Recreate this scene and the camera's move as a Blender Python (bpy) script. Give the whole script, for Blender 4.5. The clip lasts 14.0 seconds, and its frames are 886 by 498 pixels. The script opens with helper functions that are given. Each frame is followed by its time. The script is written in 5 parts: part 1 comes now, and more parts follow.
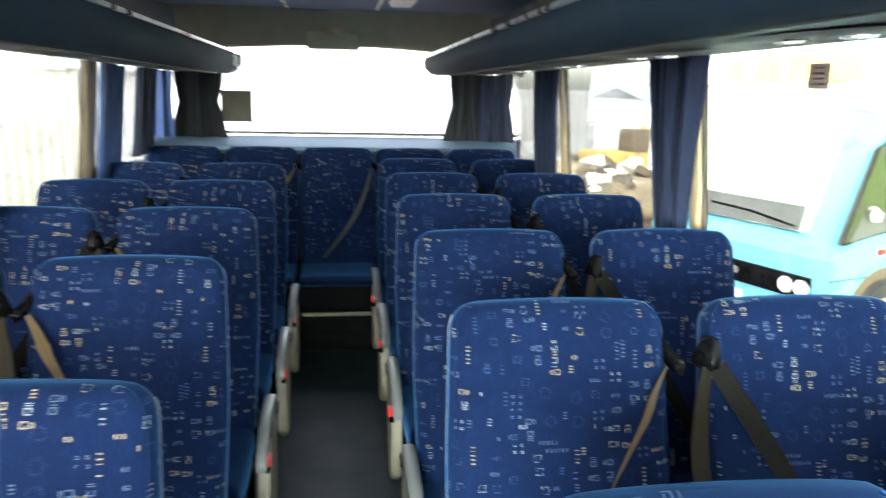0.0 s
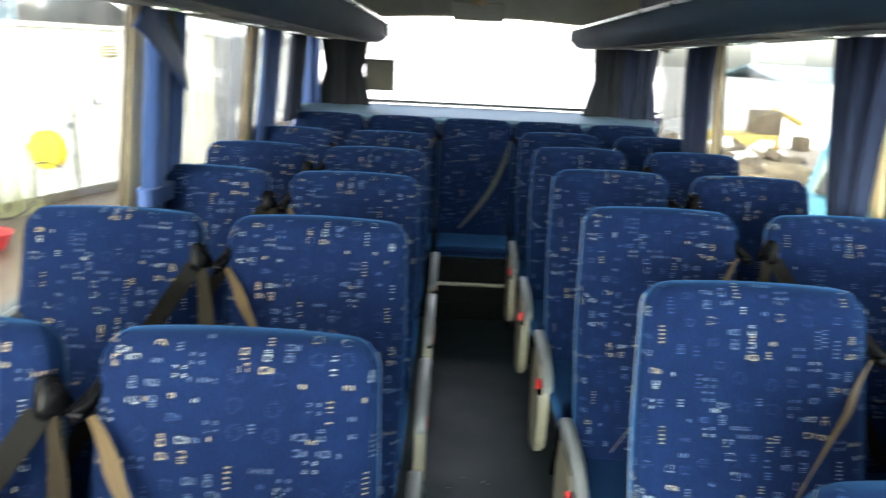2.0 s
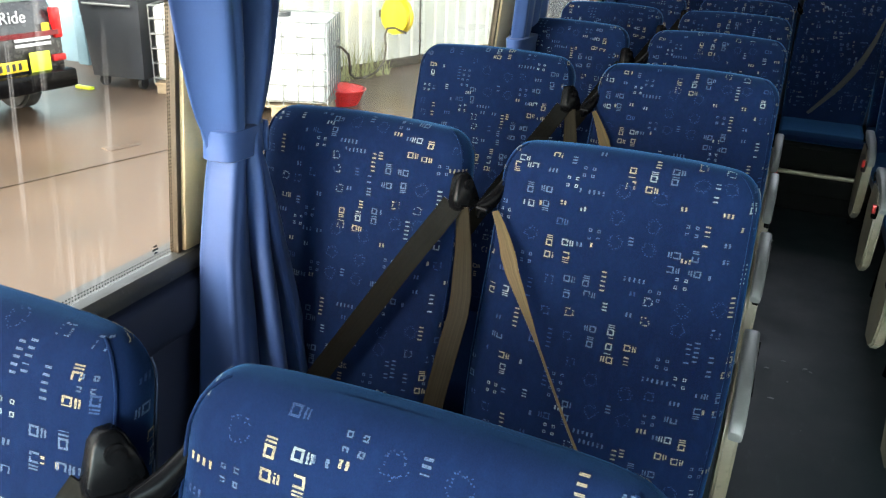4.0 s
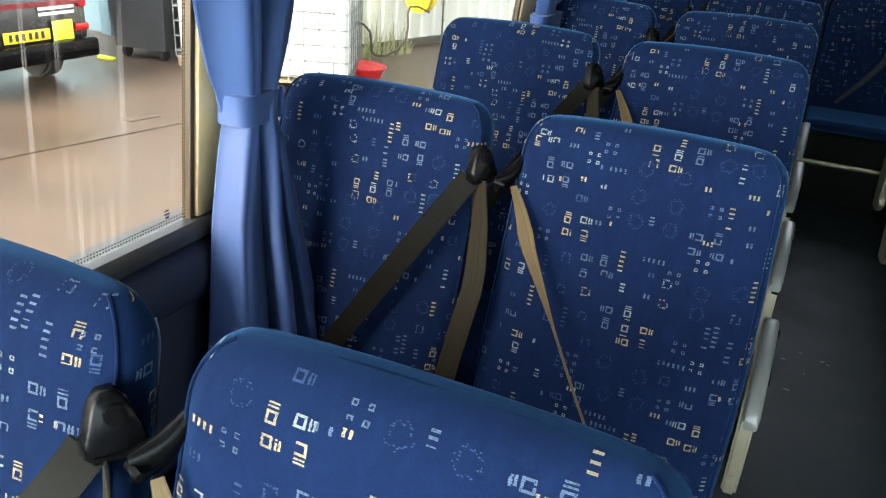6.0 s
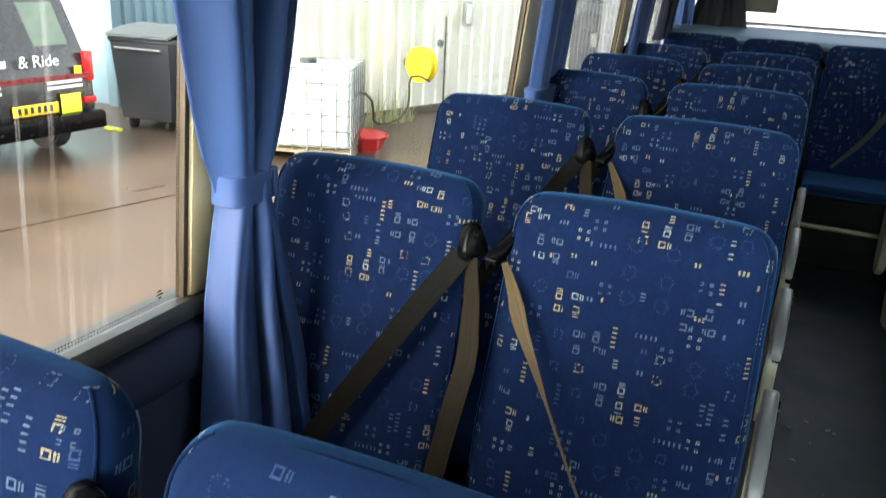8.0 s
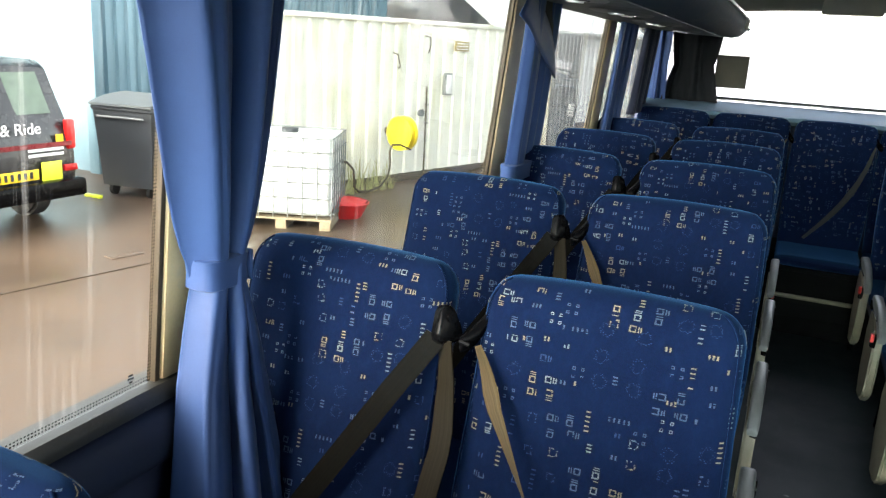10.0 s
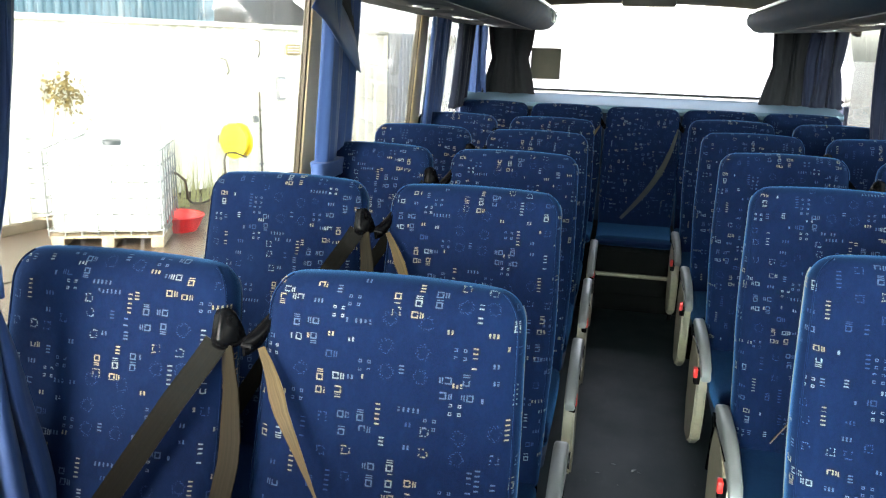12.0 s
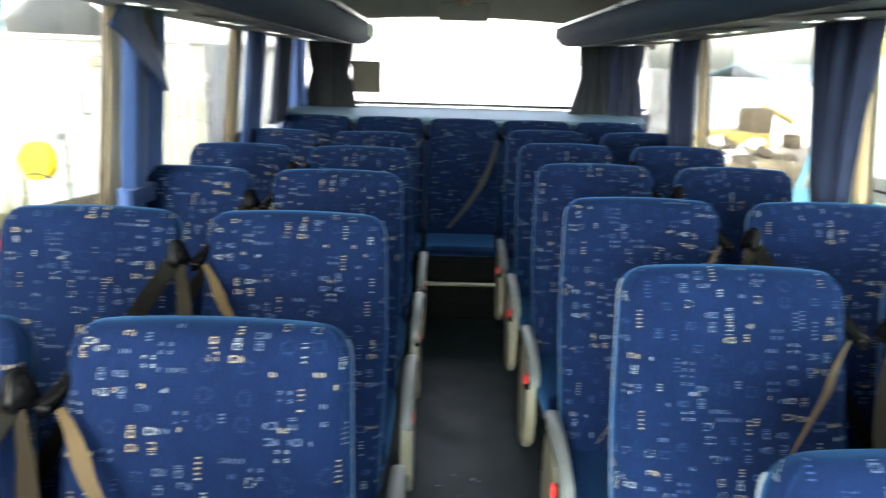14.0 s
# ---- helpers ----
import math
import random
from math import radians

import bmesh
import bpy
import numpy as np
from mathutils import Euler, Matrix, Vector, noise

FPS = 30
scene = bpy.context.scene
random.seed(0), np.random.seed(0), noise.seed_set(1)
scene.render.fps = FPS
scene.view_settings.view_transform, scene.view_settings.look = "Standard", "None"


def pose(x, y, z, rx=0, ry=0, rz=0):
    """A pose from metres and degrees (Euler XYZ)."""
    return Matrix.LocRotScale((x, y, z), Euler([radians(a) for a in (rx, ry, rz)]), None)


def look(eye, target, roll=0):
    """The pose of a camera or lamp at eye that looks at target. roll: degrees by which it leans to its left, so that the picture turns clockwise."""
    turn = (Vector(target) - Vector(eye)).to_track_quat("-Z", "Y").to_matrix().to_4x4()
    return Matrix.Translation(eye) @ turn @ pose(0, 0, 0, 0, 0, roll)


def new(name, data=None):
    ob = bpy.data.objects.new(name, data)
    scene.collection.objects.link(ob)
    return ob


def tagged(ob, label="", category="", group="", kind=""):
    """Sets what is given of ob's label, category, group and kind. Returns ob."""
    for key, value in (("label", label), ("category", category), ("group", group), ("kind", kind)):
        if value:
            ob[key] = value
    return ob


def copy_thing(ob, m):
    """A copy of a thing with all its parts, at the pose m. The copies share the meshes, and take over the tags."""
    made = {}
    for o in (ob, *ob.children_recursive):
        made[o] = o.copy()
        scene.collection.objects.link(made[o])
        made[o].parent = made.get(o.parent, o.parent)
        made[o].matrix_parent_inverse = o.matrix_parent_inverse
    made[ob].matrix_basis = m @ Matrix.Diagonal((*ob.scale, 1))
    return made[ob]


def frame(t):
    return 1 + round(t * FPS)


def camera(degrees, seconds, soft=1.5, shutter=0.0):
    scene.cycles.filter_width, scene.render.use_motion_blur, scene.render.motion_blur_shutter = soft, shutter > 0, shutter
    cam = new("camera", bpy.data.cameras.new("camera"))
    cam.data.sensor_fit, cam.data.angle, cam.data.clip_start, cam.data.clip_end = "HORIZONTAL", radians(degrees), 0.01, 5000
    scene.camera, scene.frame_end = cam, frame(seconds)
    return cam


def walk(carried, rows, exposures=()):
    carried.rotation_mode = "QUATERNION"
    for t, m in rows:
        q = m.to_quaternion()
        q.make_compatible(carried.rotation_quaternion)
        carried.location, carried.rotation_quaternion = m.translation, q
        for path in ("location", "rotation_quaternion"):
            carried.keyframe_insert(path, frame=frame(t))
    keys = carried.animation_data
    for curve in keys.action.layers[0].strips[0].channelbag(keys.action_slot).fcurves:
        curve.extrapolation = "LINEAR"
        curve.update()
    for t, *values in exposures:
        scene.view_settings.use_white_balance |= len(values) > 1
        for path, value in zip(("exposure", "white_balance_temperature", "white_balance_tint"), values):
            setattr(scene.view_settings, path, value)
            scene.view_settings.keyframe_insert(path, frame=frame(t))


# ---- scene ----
cam = camera(58.3, 14.0, soft=1.2, shutter=0.6)
PATH = [
    (0, (0.017, 0.061, 1.509), (0.273, 2.001, 1.095), 1.3),
    (0.5, (0.038, 0.12, 1.508), (0.426, 2.027, 1.044), 1.7),
    (1, (-0.067, 0.105, 1.525), (0.253, 2.023, 1.059), 3.1),
    (1.5, (-0.125, 0.081, 1.513), (0.047, 2.017, 1.04), 2.5),
    (2, (-0.168, 0.057, 1.502), (-0.171, 1.996, 1.015), 2.7),
    (2.5, (-0.219, 0.031, 1.475), (-0.568, 1.933, 0.964), 1.5),
    (3, (-0.238, 0.02, 1.449), (-0.673, 1.876, 0.843), 1.5),
    (3.5, (-0.253, -0.089, 1.457), (-0.853, 1.639, 0.648), 2.8),
    (4, (-0.274, -0.101, 1.428), (-0.968, 1.600, 0.640), 2.5),
    (6.5, (-0.284, -0.078, 1.401), (-1.012, 1.587, 0.564), 4.3),
    (7, (-0.289, -0.075, 1.399), (-1.023, 1.588, 0.565), 4.6),
    (7.5, (-0.277, -0.060, 1.414), (-1.019, 1.622, 0.625), 3.8),
    (8, (-0.264, -0.067, 1.428), (-1.028, 1.650, 0.744), 3.1),
    (10.5, (-0.246, -0.061, 1.466), (-0.968, 1.736, 0.966), 3.0),
    (11, (-0.198, -0.033, 1.464), (-0.737, 1.833, 0.988), 2.0),
    (11.5, (-0.156, 0.011, 1.454), (-0.559, 1.904, 0.949), 1.6),
    (12, (-0.14, 0.012, 1.44), (-0.546, 1.904, 0.935), 1.8),
    (12.5, (-0.158, 0.028, 1.43), (-0.556, 1.918, 0.91), 1.3),
    (13, (-0.161, 0.013, 1.44), (-0.513, 1.913, 0.925), 0.7),
    (13.5, (-0.147, 0.035, 1.452), (-0.41, 1.96, 0.979), -0.1),
    (14, (-0.125, 0.057, 1.469), (-0.119, 2.0, 0.996), 1.6),
]
EXPOSURES = ((0.0, 4.72), (2.5, 4.70), (3.0, 4.60), (3.5, 4.32), (4.0, 4.12), (7.0, 4.10), (8.0, 3.97), (10.5, 4.05), (11.0, 4.45), (11.5, 4.65), (14.0, 4.72))
UP = Matrix.Translation((0, 0, 0.10))  # the aisle floor lies at zero
walk(cam, [(t, UP @ look(eye, target, roll)) for t, eye, target, roll in PATH], EXPOSURES)

# ---- light: an overcast sky ----
world = bpy.data.worlds.new("overcast")
world.use_nodes = True
scene.world = world
sky = world.node_tree.nodes.new("ShaderNodeTexSky")
sky.sky_type, sky.sun_disc = "NISHITA", False
sky.sun_elevation, sky.sun_rotation, sky.dust_density, sky.air_density = radians(22), radians(200), 3.0, 1.0
cloud = world.node_tree.nodes.new("ShaderNodeHueSaturation")
cloud.inputs["Saturation"].default_value = 0.35
world.node_tree.links.new(sky.outputs[0], cloud.inputs["Color"])
world.node_tree.links.new(cloud.outputs[0], world.node_tree.nodes["Background"].inputs[0])
world.node_tree.nodes["Background"].inputs[1].default_value = 0.15
sun = new("sun", bpy.data.lights.new("sun", "SUN"))
sun.data.energy, sun.data.angle, sun.data.color = 0.40, radians(50), (1.0, 0.96, 0.9)
sun.matrix_world = look((0, 0, 0), (0.14, 0.91, -0.38))


# ---- helpers of this scene ----
def ring_mesh(rings, close_ends=True, closed=True):
    """A skin over rings of points, all of the same length."""
    bm = bmesh.new()
    vs = [[bm.verts.new(p) for p in r] for r in rings]
    n = len(vs[0])
    for a, b in zip(vs, vs[1:]):
        for i in range(n if closed else n - 1):
            j = (i + 1) % n
            bm.faces.new((a[i], a[j], b[j], b[i]))
    if close_ends and closed:
        bm.faces.new(list(reversed(vs[0])))
        bm.faces.new(vs[-1])
    bmesh.ops.recalc_face_normals(bm, faces=bm.faces)
    return bm


def box(cx, cy, cz, sx, sy, sz, bevel=0.0, seg=2, bm=None):
    """A box by centre and size, its edges rounded."""
    b = bmesh.new()
    bmesh.ops.create_cube(b, size=1, matrix=Matrix.Translation((cx, cy, cz)) @ Matrix.Diagonal((sx, sy, sz, 1)))
    if bevel:
        bmesh.ops.bevel(b, geom=b.edges[:], offset=bevel, segments=seg, profile=0.5, affect="EDGES")
    return join(bm, b)


def join(a, b):
    if a is None:
        return b
    m = bpy.data.meshes.new("joined")
    b.to_mesh(m)
    a.from_mesh(m)
    bpy.data.meshes.remove(m)
    b.free()
    return a


def moved(bm, m):
    bmesh.ops.transform(bm, matrix=m, verts=bm.verts)
    return bm


def tube(points, r, n=8, bm=None):
    """A round bar along points."""
    pts = [Vector(p) for p in points]
    rings = []
    for i, p in enumerate(pts):
        d = (pts[min(i + 1, len(pts) - 1)] - pts[max(i - 1, 0)]).normalized()
        u = d.orthogonal().normalized() if i == 0 else (side - d * side.dot(d)).normalized()
        side = u
        v = d.cross(u)
        rings.append([p + r * (math.cos(2 * math.pi * k / n) * u + math.sin(2 * math.pi * k / n) * v) for k in range(n)])
    return join(bm, ring_mesh(rings))


def ribbon(points, sides, width, thick=0.0022, bm=None):
    """A flat strap along points; sides: the direction of its width at each point."""
    pts = [Vector(p) for p in points]
    rings = []
    for i, p in enumerate(pts):
        d = (pts[min(i + 1, len(pts) - 1)] - pts[max(i - 1, 0)]).normalized()
        s = Vector(sides[i])
        s = (s - d * s.dot(d)).normalized() * (width[i] if type(width) is list else width) / 2
        t = d.cross(s).normalized() * thick / 2
        rings.append([p - s - t, p - s * 0.5 - t * 1.3, p + s * 0.5 - t * 1.3, p + s - t, p + s + t, p - s + t])
    strap = ring_mesh(rings)
    strap.verts.index_update()
    layer = strap.loops.layers.uv.new("length")
    for f in strap.faces:
        for l in f.loops:
            l[layer].uv = ((0.0, 0.25, 0.75, 1.0, 1.0, 0.0)[l.vert.index % 6], l.vert.index // 6 / len(pts))
    return join(bm, strap)


def disc(cx, cy, cz, r, depth, axis="x", n=24, bm=None, bevel=0.0):
    b = bmesh.new()
    bmesh.ops.create_cone(b, cap_ends=True, segments=n, radius1=r, radius2=r, depth=depth)
    if bevel:
        bmesh.ops.bevel(b, geom=[e for e in b.edges if len(e.link_faces) == 2 and any(len(f.verts) > 4 for f in e.link_faces)], offset=bevel, segments=2, affect="EDGES")
    turn = {"x": pose(0, 0, 0, 0, 90, 0), "y": pose(0, 0, 0, 90, 0, 0), "z": Matrix()}[axis]
    return join(bm, moved(b, Matrix.Translation((cx, cy, cz)) @ turn))


def part(name, bm, material, parent, label="", smooth=40):
    """One mesh object under a thing or a part."""
    me = bpy.data.meshes.new(name)
    bm.to_mesh(me)
    bm.free()
    me.materials.append(material)
    for p in me.polygons:
        p.use_smooth = smooth > 0
    if smooth > 0:
        me.set_sharp_from_angle(angle=radians(smooth))
    ob = new(name, me)
    ob.parent = parent
    if label:
        ob["label"] = label
    return ob


def thing(name, bm, material, label, category, group="", kind="", smooth=40):
    return tagged(part(name, bm, material, None, "", smooth), label, category, group, kind)


def base(name, x, y, z, label, category, group="", kind="", rz=0):
    """An Empty at a thing's base."""
    ob = new(name)
    ob.matrix_basis = pose(x, y, z, 0, 0, rz)
    return tagged(ob, label, category, group, kind)


# ---- materials ----
class Nodes:
    """Short hands for a material's node tree."""

    def __init__(self, name):
        self.mat = bpy.data.materials.new(name)
        self.mat.use_nodes = True
        self.tree = self.mat.node_tree
        self.bsdf = self.tree.nodes["Principled BSDF"]
        self.out = self.tree.nodes["Material Output"]

    def add(self, kind, **sets):
        n = self.tree.nodes.new(kind)
        for k, v in sets.items():
            setattr(n, k, v)
        return n

    def put(self, socket, v):
        if isinstance(v, bpy.types.NodeSocket):
            self.tree.links.new(v, socket)
        else:
            socket.default_value = v

    def m(self, op, a, b=0.0, c=0.0):
        n = self.add("ShaderNodeMath", operation=op)
        self.put(n.inputs[0], a), self.put(n.inputs[1], b), self.put(n.inputs[2], c)
        return n.outputs[0]

    def coords(self, which="Object"):
        return self.add("ShaderNodeTexCoord").outputs[which]

    def noise(self, vec, scale, detail=3.0, rough=0.55):
        n = self.add("ShaderNodeTexNoise")
        self.put(n.inputs["Vector"], vec)
        n.inputs["Scale"].default_value, n.inputs["Detail"].default_value, n.inputs["Roughness"].default_value = scale, detail, rough
        return n.outputs["Fac"]

    def stretch(self, vec, x, y, z):
        n = self.add("ShaderNodeMapping")
        self.put(n.inputs["Vector"], vec)
        n.inputs["Scale"].default_value = (x, y, z)
        return n.outputs[0]

    def mix(self, f, a, b):
        n = self.add("ShaderNodeMix", data_type="RGBA")
        self.put(n.inputs["Factor"], f), self.put(n.inputs[6], a), self.put(n.inputs[7], b)
        return n.outputs[2]

    def ramp(self, f, lo, hi, a=0.0, b=1.0):
        n = self.add("ShaderNodeMapRange")
        self.put(n.inputs[0], f)
        n.inputs[1].default_value, n.inputs[2].default_value, n.inputs[3].default_value, n.inputs[4].default_value = lo, hi, a, b
        return n.outputs[0]

    def bump(self, h, strength, dist=0.002):
        n = self.add("ShaderNodeBump")
        self.put(n.inputs["Height"], h)
        n.inputs["Strength"].default_value, n.inputs["Distance"].default_value = strength, dist
        self.put(self.bsdf.inputs["Normal"], n.outputs[0])

    def set(self, **kw):
        names = dict(color="Base Color", rough="Roughness", metal="Metallic", spec="Specular IOR Level", sheen="Sheen Weight", trans="Transmission Weight", coat="Coat Weight", srough="Sheen Roughness", stint="Sheen Tint")
        for k, v in kw.items():
            self.put(self.bsdf.inputs[names[k]], v)
        return self


def rgb(r, g, b):
    return (r, g, b, 1.0)


def plain(name, col, rough=0.5, metal=0.0, vary=0.25, scale=9.0, grain=220.0, bump=0.08, wear=None, spec=0.5):
    """A surface with large stains, fine grain and a little relief."""
    n = Nodes(name)
    c = n.coords()
    big, fine = n.noise(c, scale, 4.0), n.noise(c, grain, 2.0)
    dark = rgb(*(v * (1 - vary) for v in col))
    light = rgb(*(min(1.0, v * (1 + vary)) for v in col))
    colour = n.mix(n.ramp(n.m("ADD", n.m("MULTIPLY", big, 0.75), n.m("MULTIPLY", fine, 0.25)), 0.3, 0.7), dark, light)
    if wear:
        colour = n.mix(n.ramp(n.noise(c, scale * 3.1, 6.0, 0.7), 0.6, 0.72), colour, rgb(*wear))
    n.set(color=colour, rough=n.ramp(big, 0.25, 0.75, max(0.03, rough - 0.1), min(1.0, rough + 0.1)), metal=metal, spec=spec)
    n.bump(fine, bump, 0.001)
    return n.mat


def flecked(name, col, rough, vary, scale, bump, wear):
    """Dark vinyl, scuffed, with scattered pale flecks."""
    n = Nodes(name)
    c = n.coords()
    big, fine, spot = n.noise(c, scale, 5.0), n.noise(c, 260.0, 2.0), n.noise(c, 55.0, 2.0)
    scuff = n.ramp(n.noise(n.stretch(c, 9, 3, 1), 3.0, 6.0, 0.7), 0.58, 0.72)
    colour = n.mix(n.ramp(big, 0.3, 0.7), rgb(*(v * (1 - vary) for v in col)), rgb(*(v * (1 + vary) for v in col)))
    colour = n.mix(scuff, colour, rgb(*wear))
    colour = n.mix(n.ramp(spot, 0.765, 0.79), colour, rgb(0.16, 0.165, 0.16))
    n.set(color=colour, rough=n.ramp(big, 0.25, 0.75, rough - 0.12, rough + 0.1))
    n.bump(fine, bump, 0.001)
    return n.mat


def velour(name):
    """Blue velour: a short nap that is darker in its hollows and paler where it is brushed."""
    n = Nodes(name)
    c = n.coords()
    big, fine, nap = n.noise(c, 5.0, 3.0), n.noise(c, 900.0, 2.0), n.noise(n.stretch(c, 60, 60, 22), 1.0, 3.0)
    colour = n.mix(n.ramp(big, 0.3, 0.7), rgb(0.0017, 0.0040, 0.0164), rgb(0.0026, 0.0072, 0.0260))
    colour = n.mix(n.ramp(fine, 0.35, 0.7, 0.0, 0.35), colour, rgb(0.0032, 0.0100, 0.037))
    colour = n.mix(n.ramp(nap, 0.52, 0.75, 0.0, 0.30), colour, rgb(0.0034, 0.0108, 0.037))
    n.set(color=colour, rough=0.9, spec=0.04, sheen=0.24, srough=0.38)
    n.put(n.bsdf.inputs["Sheen Tint"], rgb(0.10, 0.35, 0.80))
    n.bump(n.m("ADD", fine, n.m("MULTIPLY", nap, 0.5)), 0.25, 0.001)
    return n.mat


def thread(name, col, ground=0.35):
    """Woven thread of a mark: single picks of it lie under the nap."""
    n = Nodes(name)
    c = n.coords()
    picks = n.noise(n.stretch(c, 1.0, 1.0, 0.55), 620.0, 2.0)
    wear = n.noise(c, 70.0, 2.0)
    colour = n.mix(n.ramp(wear, 0.3, 0.7), rgb(*(v * 0.72 for v in col)), rgb(*(min(1.0, v * 1.18) for v in col)))
    colour = n.mix(n.ramp(picks, 0.56, 0.66, 0.0, ground + 0.35), colour, rgb(0.004, 0.008, 0.030))
    n.set(color=colour, rough=0.8, spec=0.08)
    n.bump(picks, 0.3, 0.0006)
    return n.mat


def cloth(name, dark, light, sheen=0.3, thin=0.0, rough=0.8, spec=0.25):
    n = Nodes(name)
    c = n.coords()
    weave = n.noise(n.stretch(c, 900, 900, 300), 1.0, 2.0)
    big = n.noise(c, 7.0, 4.0)
    n.set(color=n.mix(n.ramp(n.m("ADD", n.m("MULTIPLY", big, 0.7), n.m("MULTIPLY", weave, 0.3)), 0.3, 0.7), rgb(*dark), rgb(*light)), rough=rough, spec=spec, sheen=sheen)
    n.bump(weave, 0.15, 0.0006)
    if thin:
        glow = n.add("ShaderNodeBsdfTranslucent")
        glow.inputs[0].default_value = rgb(*light)
        blend = n.add("ShaderNodeMixShader")
        n.put(blend.inputs[0], thin), n.put(blend.inputs[1], n.bsdf.outputs[0]), n.put(blend.inputs[2], glow.outputs[0])
        n.put(n.out.inputs[0], blend.outputs[0])
    return n.mat


def webbing(name, dark, light):
    """Woven strap: ribs along its length, fine weave across."""
    n = Nodes(name)
    uv = n.coords("UV")
    ribs = n.noise(n.stretch(uv, 11, 1.2, 1), 1.0, 2.0)
    weave = n.noise(n.stretch(uv, 40, 260, 1), 1.0, 1.0)
    n.set(color=n.mix(n.ramp(n.m("ADD", n.m("MULTIPLY", ribs, 0.8), n.m("MULTIPLY", weave, 0.2)), 0.32, 0.66), rgb(*dark), rgb(*light)), rough=0.55, spec=0.06, sheen=0.04)
    n.bump(weave, 0.1, 0.0004)
    return n.mat


def pane_glass(name, tint, dirt):
    """Thin glass: clear, mirror-like at a glancing look, with dried rain streaks."""
    n = Nodes(name)
    n.tree.nodes.remove(n.bsdf)
    c = n.coords()
    clear = n.add("ShaderNodeBsdfTransparent")
    clear.inputs[0].default_value = rgb(*tint)
    gloss = n.add("ShaderNodeBsdfGlossy")
    gloss.inputs["Roughness"].default_value = 0.02
    lw = n.add("ShaderNodeLayerWeight")
    lw.inputs[0].default_value = 0.5
    fres = n.m("MULTIPLY", n.m("POWER", lw.outputs["Facing"], 4.0), 0.5)
    one = n.add("ShaderNodeMixShader")
    n.put(one.inputs[0], fres), n.put(one.inputs[1], clear.outputs[0]), n.put(one.inputs[2], gloss.outputs[0])
    streak = n.ramp(n.noise(n.stretch(c, 1, 95, 0.9), 1.0, 4.0, 0.6), 0.60, 0.74)
    drops = n.ramp(n.noise(c, 210.0, 2.0), 0.68, 0.76)
    film = n.add("ShaderNodeBsdfTranslucent")
    film.inputs[0].default_value = rgb(0.8, 0.8, 0.8)
    two = n.add("ShaderNodeMixShader")
    n.put(two.inputs[0], n.m("MULTIPLY", n.m("MAXIMUM", streak, n.m("MULTIPLY", drops, 0.28)), dirt))
    n.put(two.inputs[1], one.outputs[0]), n.put(two.inputs[2], film.outputs[0])
    n.put(n.out.inputs[0], two.outputs[0])
    return n.mat


M_VELOUR = velour("blue_velour")
THREADS = {"dim": thread("thread_dim", (0.015, 0.030, 0.072), 0.5), "blue": thread("thread_blue", (0.040, 0.060, 0.100)), "white": thread("thread_white", (0.115, 0.132, 0.142)), "straw": thread("thread_straw", (0.145, 0.122, 0.086), 0.40)}
M_PIPING = plain("grey_piping", (0.10, 0.108, 0.12), 0.6)
M_PIPING_DIM = plain("navy_piping", (0.018, 0.026, 0.050), 0.7, spec=0.1)
M_SHELL = plain("dark_shell", (0.012, 0.02, 0.05), 0.55)
M_SHELL_BACK = plain("grey_shell_cloth", (0.022, 0.026, 0.036), 0.9, vary=0.3, grain=500, bump=0.4)
M_ARM = plain("grey_arm_plastic", (0.125, 0.123, 0.120), 0.42, vary=0.12, bump=0.15)
M_PANEL = plain("beige_arm_plastic", (0.20, 0.168, 0.118), 0.5, vary=0.15, wear=(0.115, 0.098, 0.072))
M_DARKGAP = plain("black_gap", (0.0016, 0.0016, 0.0018), 0.85, spec=0.1)
M_RED = plain("red_button", (0.62, 0.02, 0.015), 0.35, vary=0.1)
M_BLACK = plain("black_plastic", (0.0025, 0.0025, 0.003), 0.20, vary=0.3, bump=0.12)
M_BLACK.node_tree.nodes["Principled BSDF"].inputs["Specular IOR Level"].default_value = 0.07
M_PIPING.node_tree.nodes["Principled BSDF"].inputs["Specular IOR Level"].default_value = 0.1
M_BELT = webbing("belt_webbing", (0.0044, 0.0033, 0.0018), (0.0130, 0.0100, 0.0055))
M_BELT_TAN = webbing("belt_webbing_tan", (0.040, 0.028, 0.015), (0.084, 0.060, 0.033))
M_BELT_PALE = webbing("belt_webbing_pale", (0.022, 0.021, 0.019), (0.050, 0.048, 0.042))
# the olive webbing again, with the window belt's shade put into its colour
M_BELT_SHADED = webbing("belt_webbing_shaded", (0.0010, 0.0008, 0.0006), (0.0032, 0.0027, 0.0018))
M_STEEL = plain("brushed_steel", (0.45, 0.45, 0.44), 0.35, 1.0, vary=0.15)
M_CURTAIN = cloth("curtain_cloth", (0.0155, 0.039, 0.128), (0.0245, 0.060, 0.182), 0.08, 0.08, 0.6, 0.35)
M_CURTAIN_DARK = cloth("dark_curtain_cloth", (0.0050, 0.0060, 0.0085), (0.0085, 0.0100, 0.0135), 0.03)
M_CARPET = flecked("lino_floor", (0.0056, 0.0112, 0.0140), 0.55, vary=0.3, scale=5.0, bump=0.2, wear=(0.016, 0.024, 0.028))
M_WALL = plain("dark_blue_trim", (0.011, 0.017, 0.044), 0.7, vary=0.25, grain=400, bump=0.2)
M_RACK = plain("rack_cloth", (0.023, 0.047, 0.080), 0.8, vary=0.2, grain=600, bump=0.2, spec=0.2)
M_RACK_UNDER = plain("rack_pod", (0.20, 0.205, 0.20), 0.5, vary=0.2)
